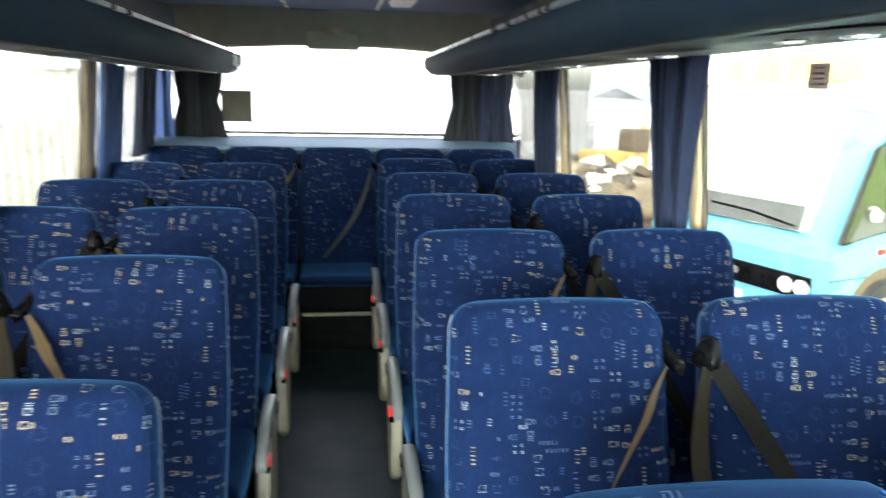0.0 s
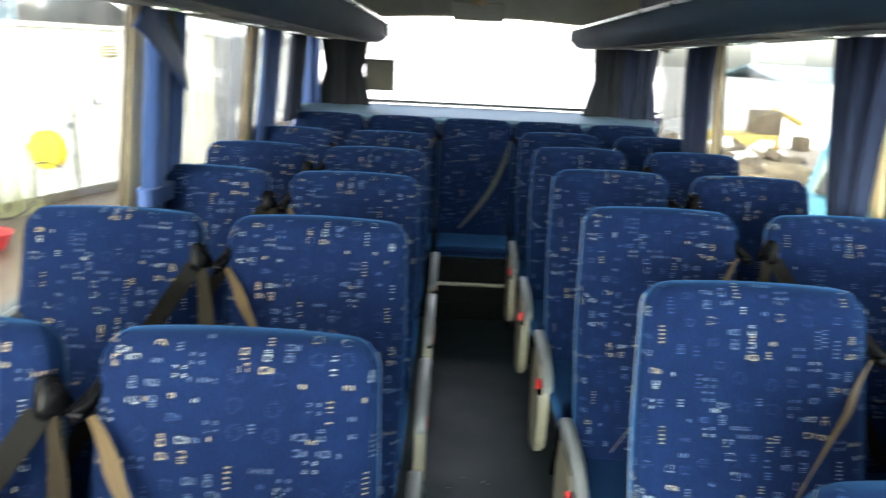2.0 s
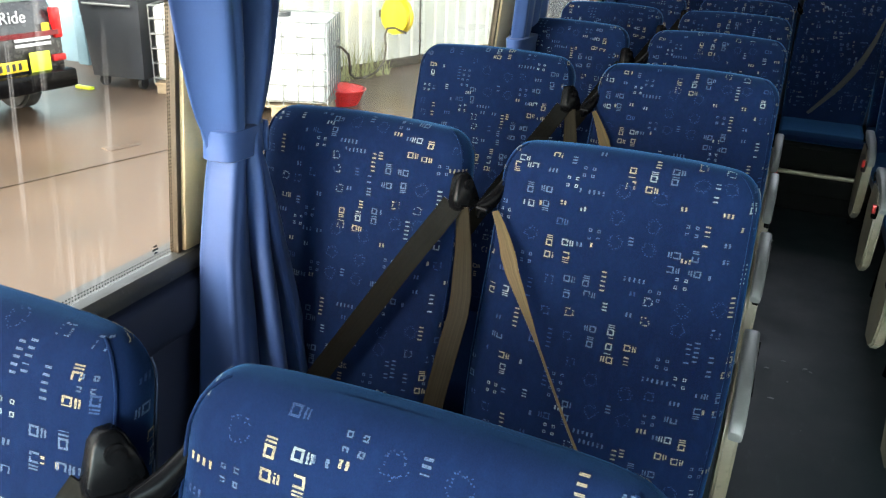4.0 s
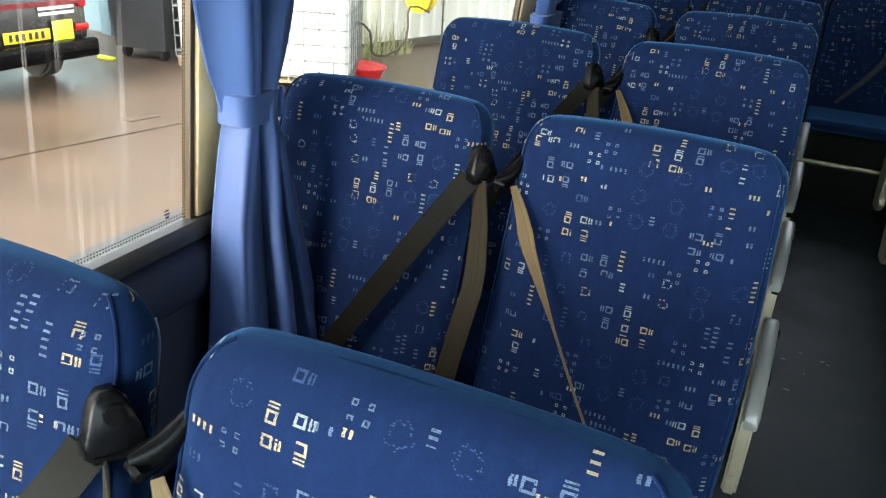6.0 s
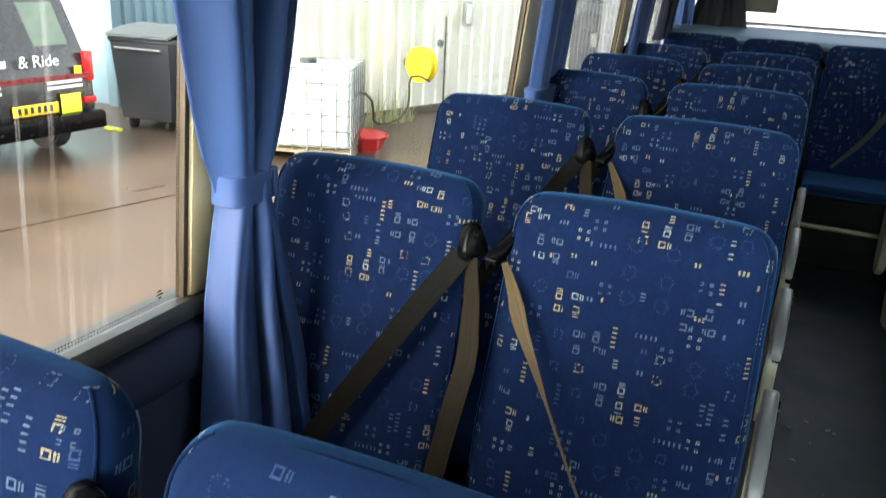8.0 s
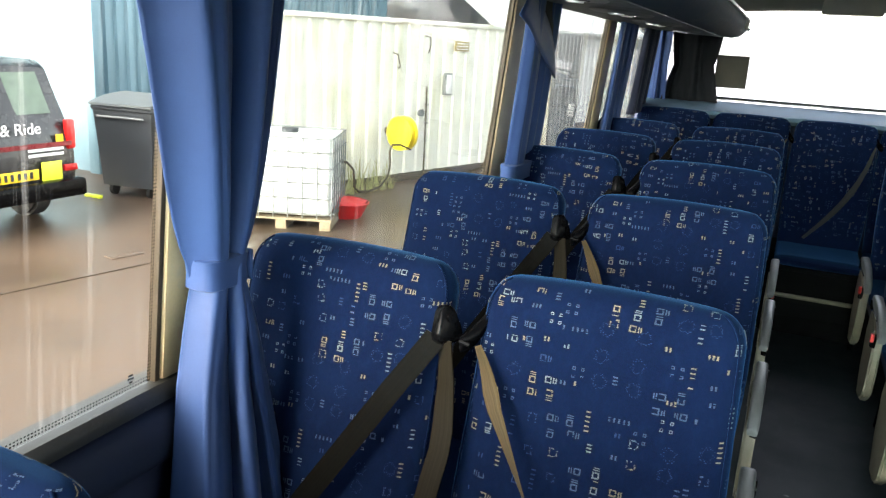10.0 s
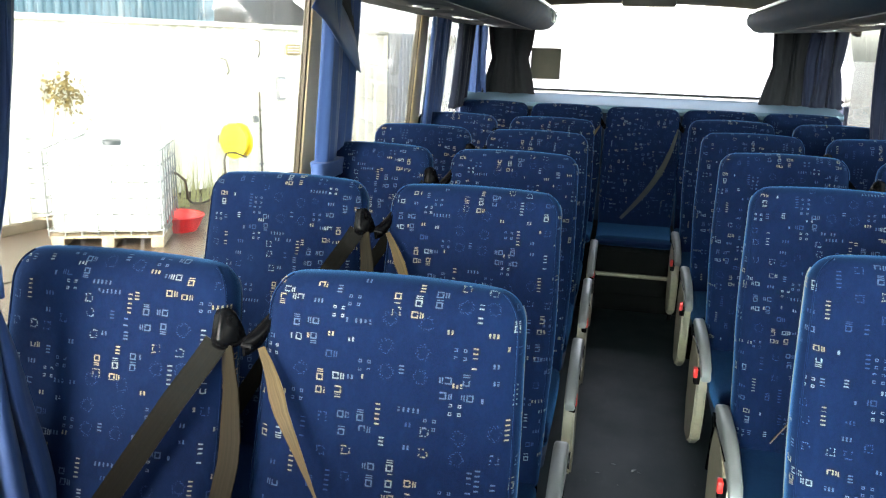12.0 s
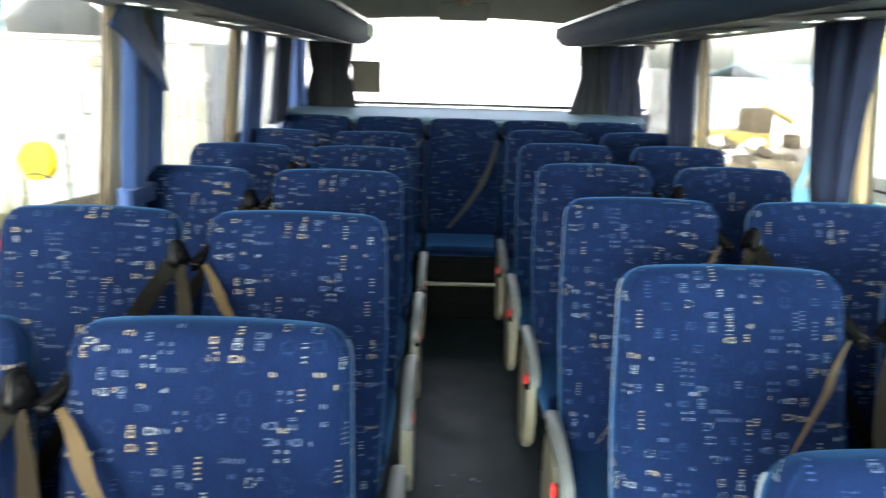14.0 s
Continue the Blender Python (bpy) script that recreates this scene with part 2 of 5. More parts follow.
M_RACK_GREY = plain("rack_moulding", (0.085, 0.10, 0.105), 0.5, vary=0.2, spec=0.3)
M_STRIP = plain("aluminium_strip", (0.72, 0.73, 0.74), 0.3, 0.9, vary=0.1)
M_CEIL = plain("ceiling_lining", (0.10, 0.15, 0.26), 0.8, vary=0.12, grain=500, bump=0.2)
M_HEADER = plain("rear_header", (0.16, 0.15, 0.12), 0.6, vary=0.15)
M_BROWNLENS = plain("brown_lens", (0.22, 0.15, 0.08), 0.3, vary=0.1)
M_SHELF = plain("parcel_shelf_cloth", (0.055, 0.10, 0.145), 0.75, vary=0.2, grain=500, bump=0.3)
M_POST = plain("beige_window_post", (0.58, 0.44, 0.25), 0.45, vary=0.12, scale=4.0, wear=(0.50, 0.41, 0.26))
M_SILL = plain("grey_window_sill", (0.05, 0.049, 0.046), 0.4, 0.2, vary=0.25, wear=(0.13, 0.12, 0.105))
M_RUBBER = plain("window_rubber", (0.05, 0.035, 0.02), 0.6)
M_GLASS = pane_glass("side_glass", (0.57, 0.59, 0.57), 0.16)
M_GLASS_CLEAR = pane_glass("front_side_glass", (0.77, 0.77, 0.74), 0.09)
M_GLASS_DARK = pane_glass("tinted_side_glass", (0.48, 0.49, 0.47), 0.14)
M_GLASS_REAR = pane_glass("rear_glass", (0.95, 0.95, 0.95), 0.1)
M_GLASS_SCREEN = pane_glass("windscreen_glass", (0.84, 0.95, 0.97), 0.05)
M_BOARD = plain("dark_card", (0.06, 0.055, 0.04), 0.7)
M_LAMP = plain("lamp_plastic", (0.75, 0.75, 0.72), 0.35, vary=0.05)

# ---- the bus: floor, sides, ceiling ----
WALL = 1.22      # inner face of the side glass
FRONT, REAR = -1.3, 5.45
SILL, TOP = 0.925, 1.80
DROP = 0.015     # the roof falls this much a metre towards the rear


def roof_drop(y):
    return -DROP * (y - 1.75)


thing("floor", box(0, (FRONT + REAR) / 2, -0.04, 2 * WALL + 0.1, REAR - FRONT, 0.08), M_CARPET, "dark grey scuffed vinyl floor of the coach aisle", "floor", kind="structure")

POSTS = {-1: ((-0.62, 0.12), (1.02, 0.14), (2.65, 0.17), (4.11, 0.16)), 1: ((-0.80, 0.12), (0.84, 0.10), (2.55, 0.075), (4.15, 0.09))}
LEAN = 0.09      # the glass leans in by this much a metre above its sill


def leaning(bm, s):
    for v in bm.verts:
        v.co.x -= s * LEAN * max(0.0, v.co.z - SILL)
    return bm



def side_wall(s, name):
    w = base(name, s * WALL, 0, 0, "dark blue trimmed coach side wall below large windows", "wall", kind="structure")
    part("lower_panel", box(s * 0.045, (FRONT + REAR) / 2, SILL / 2 - 0.016, 0.09, REAR - FRONT, SILL - 0.032), M_WALL, w)
    roll = [(0.0, SILL - 0.034), (-0.016, SILL - 0.036), (-0.028, SILL - 0.050), (-0.034, SILL - 0.085), (-0.028, SILL - 0.125), (-0.014, SILL - 0.150), (0.0, SILL - 0.160)]
    part("trim_roll", ring_mesh([[(s * a, y, z) for a, z in roll] for y in (FRONT, REAR)]), M_WALL, w, "", 50)
    part("header_panel", box(s * (0.045 - 0.07), (FRONT + REAR) / 2, (TOP + 2.10) / 2, 0.09, REAR - FRONT, 2.10 - TOP), M_WALL, w)
    # the ledge under the glass, its inner face sloping
    y0, y1 = FRONT, REAR
    prof = [(0.05, SILL + 0.005), (-0.012, SILL + 0.004), (-0.021, SILL - 0.004), (-0.025, SILL - 0.014), (-0.024, SILL - 0.026), (0.0, SILL - 0.030), (0.05, SILL - 0.028)]
    part("window_sill", ring_mesh([[(s * a, y, z) for a, z in prof] for y in (y0, y1)]), M_SILL, w, "worn grey metal window ledge", 30)
    for y, width in POSTS[s]:
        p = part("window_post", leaning(box(s * 0.006, y, (SILL + TOP) / 2, 0.03, width, TOP - SILL - 0.01, 0.008), s), M_POST, w, "beige window post with a brown edge")
        for e in (-1, 1):
            part("rubber_seal", leaning(box(s * 0.008, y + e * (width / 2 + 0.006), (SILL + TOP) / 2, 0.02, 0.012, TOP - SILL - 0.01, 0.003), s), M_RUBBER, p, "brown rubber seal")
    edges = [FRONT + 0.1] + [v for y, wd in POSTS[s] for v in (y - wd / 2 - 0.012, y + wd / 2 + 0.012)] + [REAR - 0.06]
    for a, b in zip(edges[::2], edges[1::2]):
        g = part("window_pane", leaning(box(s * 0.012, (a + b) / 2, (SILL + TOP) / 2, 0.005, b - a, TOP - SILL - 0.012), s), M_GLASS_CLEAR if a < 0.5 else M_GLASS if a < 2.2 else M_GLASS_DARK, w, "window pane streaked with rain", 0)
        if s < 0 and -1 < a < 3:
            dots = [(y, z) for y in (b - 0.002, b - 0.007) for z in [SILL + 0.01 + 0.0062 * k for k in range(138)]] + [(y, z) for z in (SILL + 0.012, SILL + 0.018) for y in [a + 0.0062 * k for k in range(int((b - a) / 0.0062))]]
            bm = bmesh.new()
            for y, z in dots:
                bm.faces.new([bm.verts.new((s * 0.0085, y + 0.0019 * math.cos(k * math.pi / 3), z + 0.0019 * math.sin(k * math.pi / 3))) for k in range(6)])
            part("frit_dots", leaning(bm, s), M_BLACK, g, "row of black printed dots", 0)
    return w


for s, nm in ((-1, "wall_west"), (1, "wall_east")):
    side_wall(s, nm)

CEIL = thing("ceiling", box(0, (FRONT + REAR) / 2, 2.08, 2 * WALL + 0.1, REAR - FRONT, 0.08), M_CEIL, "blue-grey cloth lined coach ceiling", "ceiling", kind="structure")

for x in (-0.305, 0.249):
    part("ceiling_strip", box(x, 2.2, 2.036, 0.022, 6.2, 0.010, 0.003), M_STRIP, CEIL, "bright metal ceiling strip")
for y in (0.9, 2.7, 4.62):
    cl = part("ceiling_lamp", box(0.367, y, 2.030, 0.125, 0.42, 0.026, 0.010), M_LAMP, CEIL, "white ceiling lamp")
    part("lamp_frame", box(0.367, y, 2.037, 0.145, 0.44, 0.010, 0.004), M_STRIP, cl)
hatch = part("ceiling_panel", box(-0.03, 4.86, 2.036, 0.50, 0.86, 0.012, 0.004), M_CEIL, CEIL, "blue-grey ceiling panel")
part("panel_edge", box(-0.165, 5.295, 2.032, 0.23, 0.014, 0.014, 0.003), M_SHELL, hatch)

# front bulkhead behind the camera, with the windscreen's opening
front = base("wall_south", 0, FRONT, 0, "front end of the coach with its wide windscreen", "wall", kind="structure")
part("lower_panel", box(0, -0.04, 0.34, 2.5, 0.08, 0.68), M_WALL, front)
part("upper_panel", box(0, -0.04, 2.02, 2.5, 0.08, 0.12), M_WALL, front)
for s in (-1, 1):
    part("pillar", box(s * 1.21, -0.04, 1.32, 0.08, 0.08, 1.28), M_WALL, front)
part("windscreen", box(0, -0.04, 1.32, 2.34, 0.006, 1.27), M_GLASS_SCREEN, front, "green-tinted windscreen", 0)

# rear end
rear = base("wall_north", 0, REAR, 0, "rear end of the coach with a wide curved-top window", "wall", kind="structure")
part("lower_panel", box(0, 0.04, 0.61, 2.5, 0.08, 1.22), M_WALL, rear)


def rear_header():
    """The panel over the rear window; its lower edge is a shallow arch."""
    n, rings = 40, []
    for i in range(n + 1):
        x = -1.24 + 2.48 * i / n
        low = 1.815 - 0.02 * (x / 0.6) ** 2 - (0.35 * max(0.0, abs(x) - 0.85) ** 1.5)
        rings.append([(x, -0.05, low + 0.012), (x, -0.035, low), (x, 0.06, low), (x, 0.06, 2.06), (x, -0.14, 2.06), (x, -0.11, 1.93), (x, -0.06, low + 0.04)])
    return ring_mesh(rings)


part("header_panel", rear_header(), M_HEADER, rear, "grey-brown moulded panel over the rear window")
bx = part("brake_light_box", box(-0.02, -0.085, 1.845, 0.33, 0.10, 0.11, 0.012), M_HEADER, rear, "grey-brown box under the header")
part("lens", box(-0.02, -0.137, 1.90, 0.11, 0.012, 0.035, 0.005), M_BROWNLENS, bx, "brown lamp lens")
fr = part("window_frame", box(0, 0.0, 1.250, 2.42, 0.05, 0.02, 0.005), M_BLACK, rear, "black lower window frame")
part("frame_strip", box(0, -0.03, 1.243, 2.36, 0.012, 0.008, 0.002), M_STEEL, fr)
g = part("window_pane", box(0, 0.05, 1.545, 2.42, 0.006, 0.61), M_GLASS_REAR, rear, "", 0)
g.visible_shadow = False

shelf = thing("parcel_shelf", ring_mesh([[(x, 5.10, 1.165), (x, 5.10, 1.188), (x, 5.13, 1.196), (x, 5.435, 1.230), (x, 5.435, 1.14), (x, 5.14, 1.14)] for x in (-1.21, -0.6, 0, 0.6, 1.14)]), M_SHELF, "pale blue-grey cloth covered shelf behind the rear seats", "shelf", kind="structure")

# the dark card stuck in the rear window
card = thing("window_card", box(-0.645, 5.41, 1.42, 0.195, 0.006, 0.20, 0.002), M_BOARD, "dark square card standing in the rear window", "card")


# ---- overhead racks ----
def rack(s):
    r = base("luggage_rack", 0, 0, 0, "dark blue overhead luggage rack with an aluminium edge", "luggage rack", "overhead racks")
    dx, dz, lip, outer = (0.004, -0.012, 1.672, 1.704) if s < 0 else (-0.026, 0.0, 1.690, 1.717)

    def under(x):
        """The height of the underside across the rack."""
        return lip + (outer - lip) * max(0.0, x - 0.64) / 0.52

    prof = [(0.560, 1.790 + dz), (0.553, 1.775 + dz), (0.558, 1.735 + dz), (0.575, lip + 0.030), (0.600, lip + 0.009), (0.64, lip), (0.72, under(0.72)), (0.95, under(0.95)), (1.160, outer), (1.160, 1.785), (0.95, 1.750), (0.72, lip + 0.034), (0.64, lip + 0.030), (0.60, lip + 0.048), (0.575, 1.775 + dz)]
    ys = [FRONT + 0.15 + i * (5.02 - FRONT - 0.15) / 30 for i in range(31)] + [5.08, 5.13, 5.165, 5.185]
    prof = [(a + dx * (a < 1.0), z) for a, z in prof]
    rings = []
    for y in ys:
        k = max(0.0, (y - 5.02) / 0.165)
        f = 1 - math.sqrt(max(0.0, 1 - k * k))
        rings.append([(s * (a + (0.9 - a) * f * 0.18), y, z + (1.73 - z) * f * 0.8 + roof_drop(y)) for a, z in prof])
    part("fascia", ring_mesh(rings), M_RACK, r, "", 50)
    part("underside", ring_mesh([[(s * (a + dx), y, under(a) + roof_drop(y) + t) for a, t in ((0.69, -0.004), (0.95, -0.004), (1.15, -0.004), (1.15, -0.0005), (0.95, -0.0005), (0.69, -0.0005))] for y in (FRONT + 0.2, 1.0, 3.0, 4.98)]), M_RACK_GREY, r, "grey moulded underside", 30)
    part("edge_strip", ring_mesh([[(s * (0.548 + dx + a), y, 1.789 + dz + b + roof_drop(y)) for a, b in ((0, 0), (0.016, 0), (0.016, 0.012), (0, 0.012))] for y in (FRONT + 0.15, 1.0, 3.0, 5.06)]), M_STRIP, r, "bright aluminium edge strip")
    part("rack_back", ring_mesh([[(s * (0.95 + a), y, z + roof_drop(y)) for a, z in ((0, 1.72), (0.01, 1.72), (0.01, 2.03), (0, 2.03))] for y in (FRONT + 0.15, 5.1)]), M_SHELL, r)
    if s < 0:
        part("coat_hook", tube([(s * 0.545, 4.55, 1.776 + dz + roof_drop(4.55)), (s * 0.535, 4.55, 1.76 + dz + roof_drop(4.55)), (s * 0.540, 4.55, 1.725 + dz + roof_drop(4.55)), (s * 0.525, 4.55, 1.715 + dz + roof_drop(4.55))], 0.009, 8), M_LAMP, r, "white coat hook")
    # long pointed pods along the underside, each with two lamps and an air nozzle
    for y in (0.62, 1.37, 2.12, 2.87, 3.62, 4.37):
        mid = 0.85 + dx
        z = under(mid) + roof_drop(y) - 0.004
        rings = []
        for i in range(21):
            t = -1 + i / 10
            half, deep = 0.105 * (1 - t * t) ** 0.75 + 0.004, 0.008 * (1 - t * t) ** 0.6 + 0.001
            rings.append([(s * (mid + half * a), y + 0.30 * t, z + 0.057 * half * a - deep * b) for a, b in ((-1, 0), (-0.82, 0.75), (-0.4, 1), (0.4, 1), (0.82, 0.75), (1, 0), (0, -0.2))])
        svc = part("service_panel", ring_mesh(rings), M_RACK_UNDER, r, "grey pointed pod with reading lamps", 40)
        for dy in (-0.115, 0.085):
            part("reading_lamp", moved(disc(0, 0, 0, 0.030, 0.008, "z", 18, None, 0.003), pose(s * mid, y + dy, z - 0.008, 0, -s * 3.3, 0)), M_STRIP, svc, "chrome reading lamp ring")
            part("lens", moved(disc(0, 0, 0, 0.022, 0.006, "z", 16), pose(s * mid, y + dy, z - 0.0105, 0, -s * 3.3, 0)), M_LAMP, svc, "white lamp lens")
        part("air_nozzle", moved(disc(0, 0, 0, 0.024, 0.010, "z", 16, None, 0.003), pose(s * (mid - 0.045), y - 0.015, z - 0.008, 0, -s * 3.3, 0)), M_BLACK, svc)
    return r


for s in (-1, 1):
    rack(s)


# ---- seats ----
CREST = 1.185


def front_y(z):
    """How far the backrest's face lies from its crest, towards the sitter."""
    return -0.012 - 0.255 * (1.15 - z) - 0.020 * math.exp(-((z - 0.70) / 0.16) ** 2)


def backrest_section(w, crest, z, grow=0.0, z0=0.47):
    """The outline of the backrest at a height: a function of the angle, and how round it is there."""
    r = 0.062
    k = max(0.0, (z - (crest - r)) / r)
    round_ = math.sqrt(max(0.0, 1 - k * k))
    half = w / 2 - 0.050 * (1 - round_) - 0.012 * (1 - min(1, (z - z0) / 0.3)) + 0.008 * min(1.0, max(0.0, (1.12 - z) / 0.25)) + grow
    fy = front_y(z)
    by = fy + 0.075 + 0.05 * (crest - z)
    mid = (fy + by) / 2 + 0.01
    deep = (by - fy) / 2 * (0.15 + 0.85 * round_) + grow
    high = max(0.0, (z - 1.0) / (crest - 1.0))

    def at(a):
        ca, sa = math.cos(a), math.sin(a)
        x = half * math.copysign(abs(ca) ** 0.30, ca)
        y = mid + deep * math.copysign(abs(sa) ** 0.55, sa)
        if sa < 0:
            y -= 0.012 * math.cos(x / half * math.pi / 2) * round_
        return Vector((x, y, z - 0.007 * high * (x / half) ** 2 + grow * (1 - round_)))

    return at


def heights(crest, z0=0.47):
    r = 0.062
    return [z0 + (crest - r - z0) * i / 12 for i in range(13)] + [crest - r + r * math.sin(math.pi / 2 * i / 9) for i in range(1, 10)]


def even_ring(at, count):
    """Points at even steps round an outline, from the middle of its front."""
    dense = [at(-math.pi / 2 + 2 * math.pi * i / 720) for i in range(721)]
    run = [0.0]
    for a, b in zip(dense, dense[1:]):
        run.append(run[-1] + (b - a).length)
    out, j = [], 0
    for i in range(count):
        want = run[-1] * i / count
        while run[j + 1] < want:
            j += 1
        out.append(dense[j].lerp(dense[j + 1], (want - run[j]) / max(1e-9, run[j + 1] - run[j])))
    return out, run[-1]


def backrest_rings(w, crest, grow=0.0, z0=0.47):
    return [even_ring(backrest_section(w, crest, z, grow, z0), 56)[0] for z in heights(crest, z0)]


# ---- the woven marks of the seat cloth ----
def rect(x, y, w, h):
    return (x - w / 2, y - h / 2, x + w / 2, y + h / 2)


def outline(x, y, o, t):
    return [rect(x, y + (o - t) / 2, o, t), rect(x, y - (o - t) / 2, o, t), rect(x - (o - t) / 2, y, t, o - 2 * t), rect(x + (o - t) / 2, y, t, o - 2 * t)]


def glyph(kind, rnd):
    """The small rectangles of one mark, in millimetres."""
    if kind in ("BR", "BL"):
        d = 1 if kind == "BR" else -1
        return outline(-5 * d, 0, 11.5, 2.4) + [rect(d * 4.6, 0, 2.3, 10), rect(d * 8.6, 0, 2.3, 9)]
    if kind in ("BT", "BB"):
        d = 1 if kind == "BT" else -1
        return outline(0, -3.5 * d, 11.5, 2.4) + [rect(0, d * 5.2, 11, 1.8), rect(0, d * 8.6, 11, 1.8)]
    if kind[0] == "H":
        n = int(kind[1])
        pitch = 8.0 if n > 4 else 6.4
        return [rect((i - (n - 1) / 2) * pitch, 0, 3.2, 7.5) for i in range(n)]
    if kind[0] == "V":
        n = int(kind[1])
        pitch = 7.8 if n > 4 else 5.6
        return [rect(0, (i - (n - 1) / 2) * pitch, 8.2, 2.7) for i in range(n)]
    if kind == "P":
        return [rect(0, 0, 4.2, 8.0)]
    if kind == "Q":
        return [q for x in (-7.5, 7.5) for y in (-6.5, 6.5) for q in outline(x, y, 5.6, 1.5)]
    out = []
    if kind == "R":
        for i in range(30):
            a, r = 2 * math.pi * i / 30 + rnd.uniform(-0.1, 0.1), rnd.uniform(8.0, 13.0)
            out.append(rect(r * math.cos(a), r * math.sin(a), rnd.uniform(1.2, 2.2), rnd.uniform(1.0, 1.6)))
        return out
    for x0, y0, x1, y1 in outline(0, 0, 16, 3.4):  # a ragged square
        along = x1 - x0 > y1 - y0
        for i in range(5):
            if rnd.random() < 0.72:
                a, b = i / 5, (i + rnd.uniform(0.5, 1.0)) / 5
                lo, hi = rnd.uniform(0, 0.4), rnd.uniform(0.6, 1.0)
                if along:
                    out.append((x0 + (x1 - x0) * a, y0 + (y1 - y0) * lo, x0 + (x1 - x0) * b, y0 + (y1 - y0) * hi))
                else:
                    out.append((x0 + (x1 - x0) * lo, y0 + (y1 - y0) * a, x0 + (x1 - x0) * hi, y0 + (y1 - y0) * b))
    return out


# one repeat of the cloth: kind of mark, thread, and places in millimetres
CLOTH = (
    ("BB", "dim", ((250, 869),)),
    ("BB", "blue", ((-125, 1097), (-25, 739), (188, 800), (134, 656),)),
    ("BB", "white", ((26, 878), (-154, 796), (-174, 934),)),
    ("BB", "straw", ((-190, 1156), (-74, 1016), (13, 1176),)),
    ("BL", "dim", ((-63, 737),)),
    ("BL", "blue", ((-128, 1125), (104, 1053), (141, 1028), (-11, 905), (130, 683), (100, 655), (-176, 853), (254, 768), (149, 782),)),
    ("BL", "white", ((-161, 1162), (-157, 1096), (146, 747),)),
    ("BL", "straw", ((26, 859), (-204, 1190), (253, 996),)),
    ("BR", "dim", ((221, 1177), (-90, 1075), (249, 966),)),
    ("BR", "blue", ((-61, 981), (-22, 962), (87, 1189), (107, 1029), (-24, 766), (191, 830), (225, 800),)),
    ("BR", "white", ((-179, 1174), (-75, 1041),)),
    ("BR", "straw", ((-103, 1015), (50, 1151), (62, 886), (226, 867), (145, 717), (173, 713), (-155, 820), (-117, 1188),)),
    ("BT", "dim", ((-109, 867),)),
    ("BT", "blue", ((-158, 1123), (-32, 983), (-62, 956), (83, 1174), (138, 1056), (-7, 882), (220, 828), (100, 685),)),
    ("BT", "white", ((49, 1174), (25, 910), (214, 1145),)),
    ("BT", "straw", ((-108, 1039), (226, 896), (175, 743), (-203, 932),)),
    ("H2", "dim", ((-205, 737), (-194, 825), (49, 978),)),
    ("H2", "blue", ((-204, 1090), (49, 942), (258, 799), (130, 747), (23, 638), (184, 1081), (-42, 617), (186, 1054),)),
    ("H2", "white", ((-58, 1102),)),
    ("H2", "straw", ((-37, 1045), (-94, 1107), (243, 1076), (106, 1129),)),
    ("H3", "dim", ((-94, 697), (-176, 885), (-186, 972),)),
    ("H3", "blue", ((-58, 1042), (240, 800), (248, 649), (254, 1120), (150, 810), (235, 624), (-122, 1159), (-98, 667),)),
    ("H3", "white", ((-39, 756),)),
    ("H3", "straw", ((124, 1046), (106, 753), (176, 1129), (252, 1147),)),
    ("H5", "blue", ((48, 1001), (10, 725),)),
    ("H5", "white", ((255, 673),)),
    ("H5", "straw", ((-177, 1003), (235, 699),)),
    ("H6", "blue", ((-48, 1132), (112, 841), (27, 710),)),
    ("P", "blue", ((166, 1025), (-88, 734),)),
    ("P", "white", ((-122, 818),)),
    ("P", "straw", ((-135, 1100), (202, 1109), (198, 803), (215, 802),)),
    ("Q", "blue", ((-59, 1165), (-32, 1063), (-146, 1002), (125, 1096), (84, 981), (-51, 807), (118, 872), (239, 888), (206, 698), (114, 774), (-53, 781),)),
    ("Q", "white", ((-84, 1144), (-200, 1069), (123, 1008), (151, 846), (-50, 715), (-168, 757),)),
    ("R", "dim", ((2, 1098), (5, 1057), (5, 1142), (127, 1172), (173, 1173), (66, 1138), (64, 1093), (62, 1055), (134, 965), (191, 976), (6, 819), (68, 808), (16, 765), (72, 763), (133, 932), (171, 657), (-144, 1045),)),
    ("V3", "dim", ((36, 671),)),
    ("V3", "blue", ((-88, 1183), (31, 1063), (45, 776), (65, 638), (-145, 761), (63, 661), (-193, 637),)),
    ("V3", "white", ((7, 947), (-105, 765),)),
    ("V3", "straw", ((52, 1197), (27, 892), (59, 864), (81, 707),)),
    ("V5", "dim", ((-131, 952), (-79, 873), (-73, 805),)),
    ("V5", "blue", ((155, 897), (168, 901), (194, 880),)),
    ("V5", "white", ((152, 1164), (220, 1036), (206, 651),)),
    ("V5", "straw", ((-3, 989), (149, 1091), (210, 981), (68, 693), (-139, 701), (-146, 893),)),
    ("Y", "dim", ((-95, 919), (221, 1106), (-48, 884), (-61, 656), (225, 737), (-33, 841), (-94, 639), (108, 814), (-175, 719), (252, 1028), (-97, 973),)),
    ("Y", "blue", ((193, 935), (237, 930), (-169, 688), (-165, 640),)),
    ("Y", "white", ((77, 969), (168, 618), (-8, 671), (2, 635), (-123, 640), (-12, 696),)),
    ("Y", "straw", ((-51, 925), (14, 1154), (78, 936), (124, 621),)),
)
REPEAT = (0.475, 0.585)


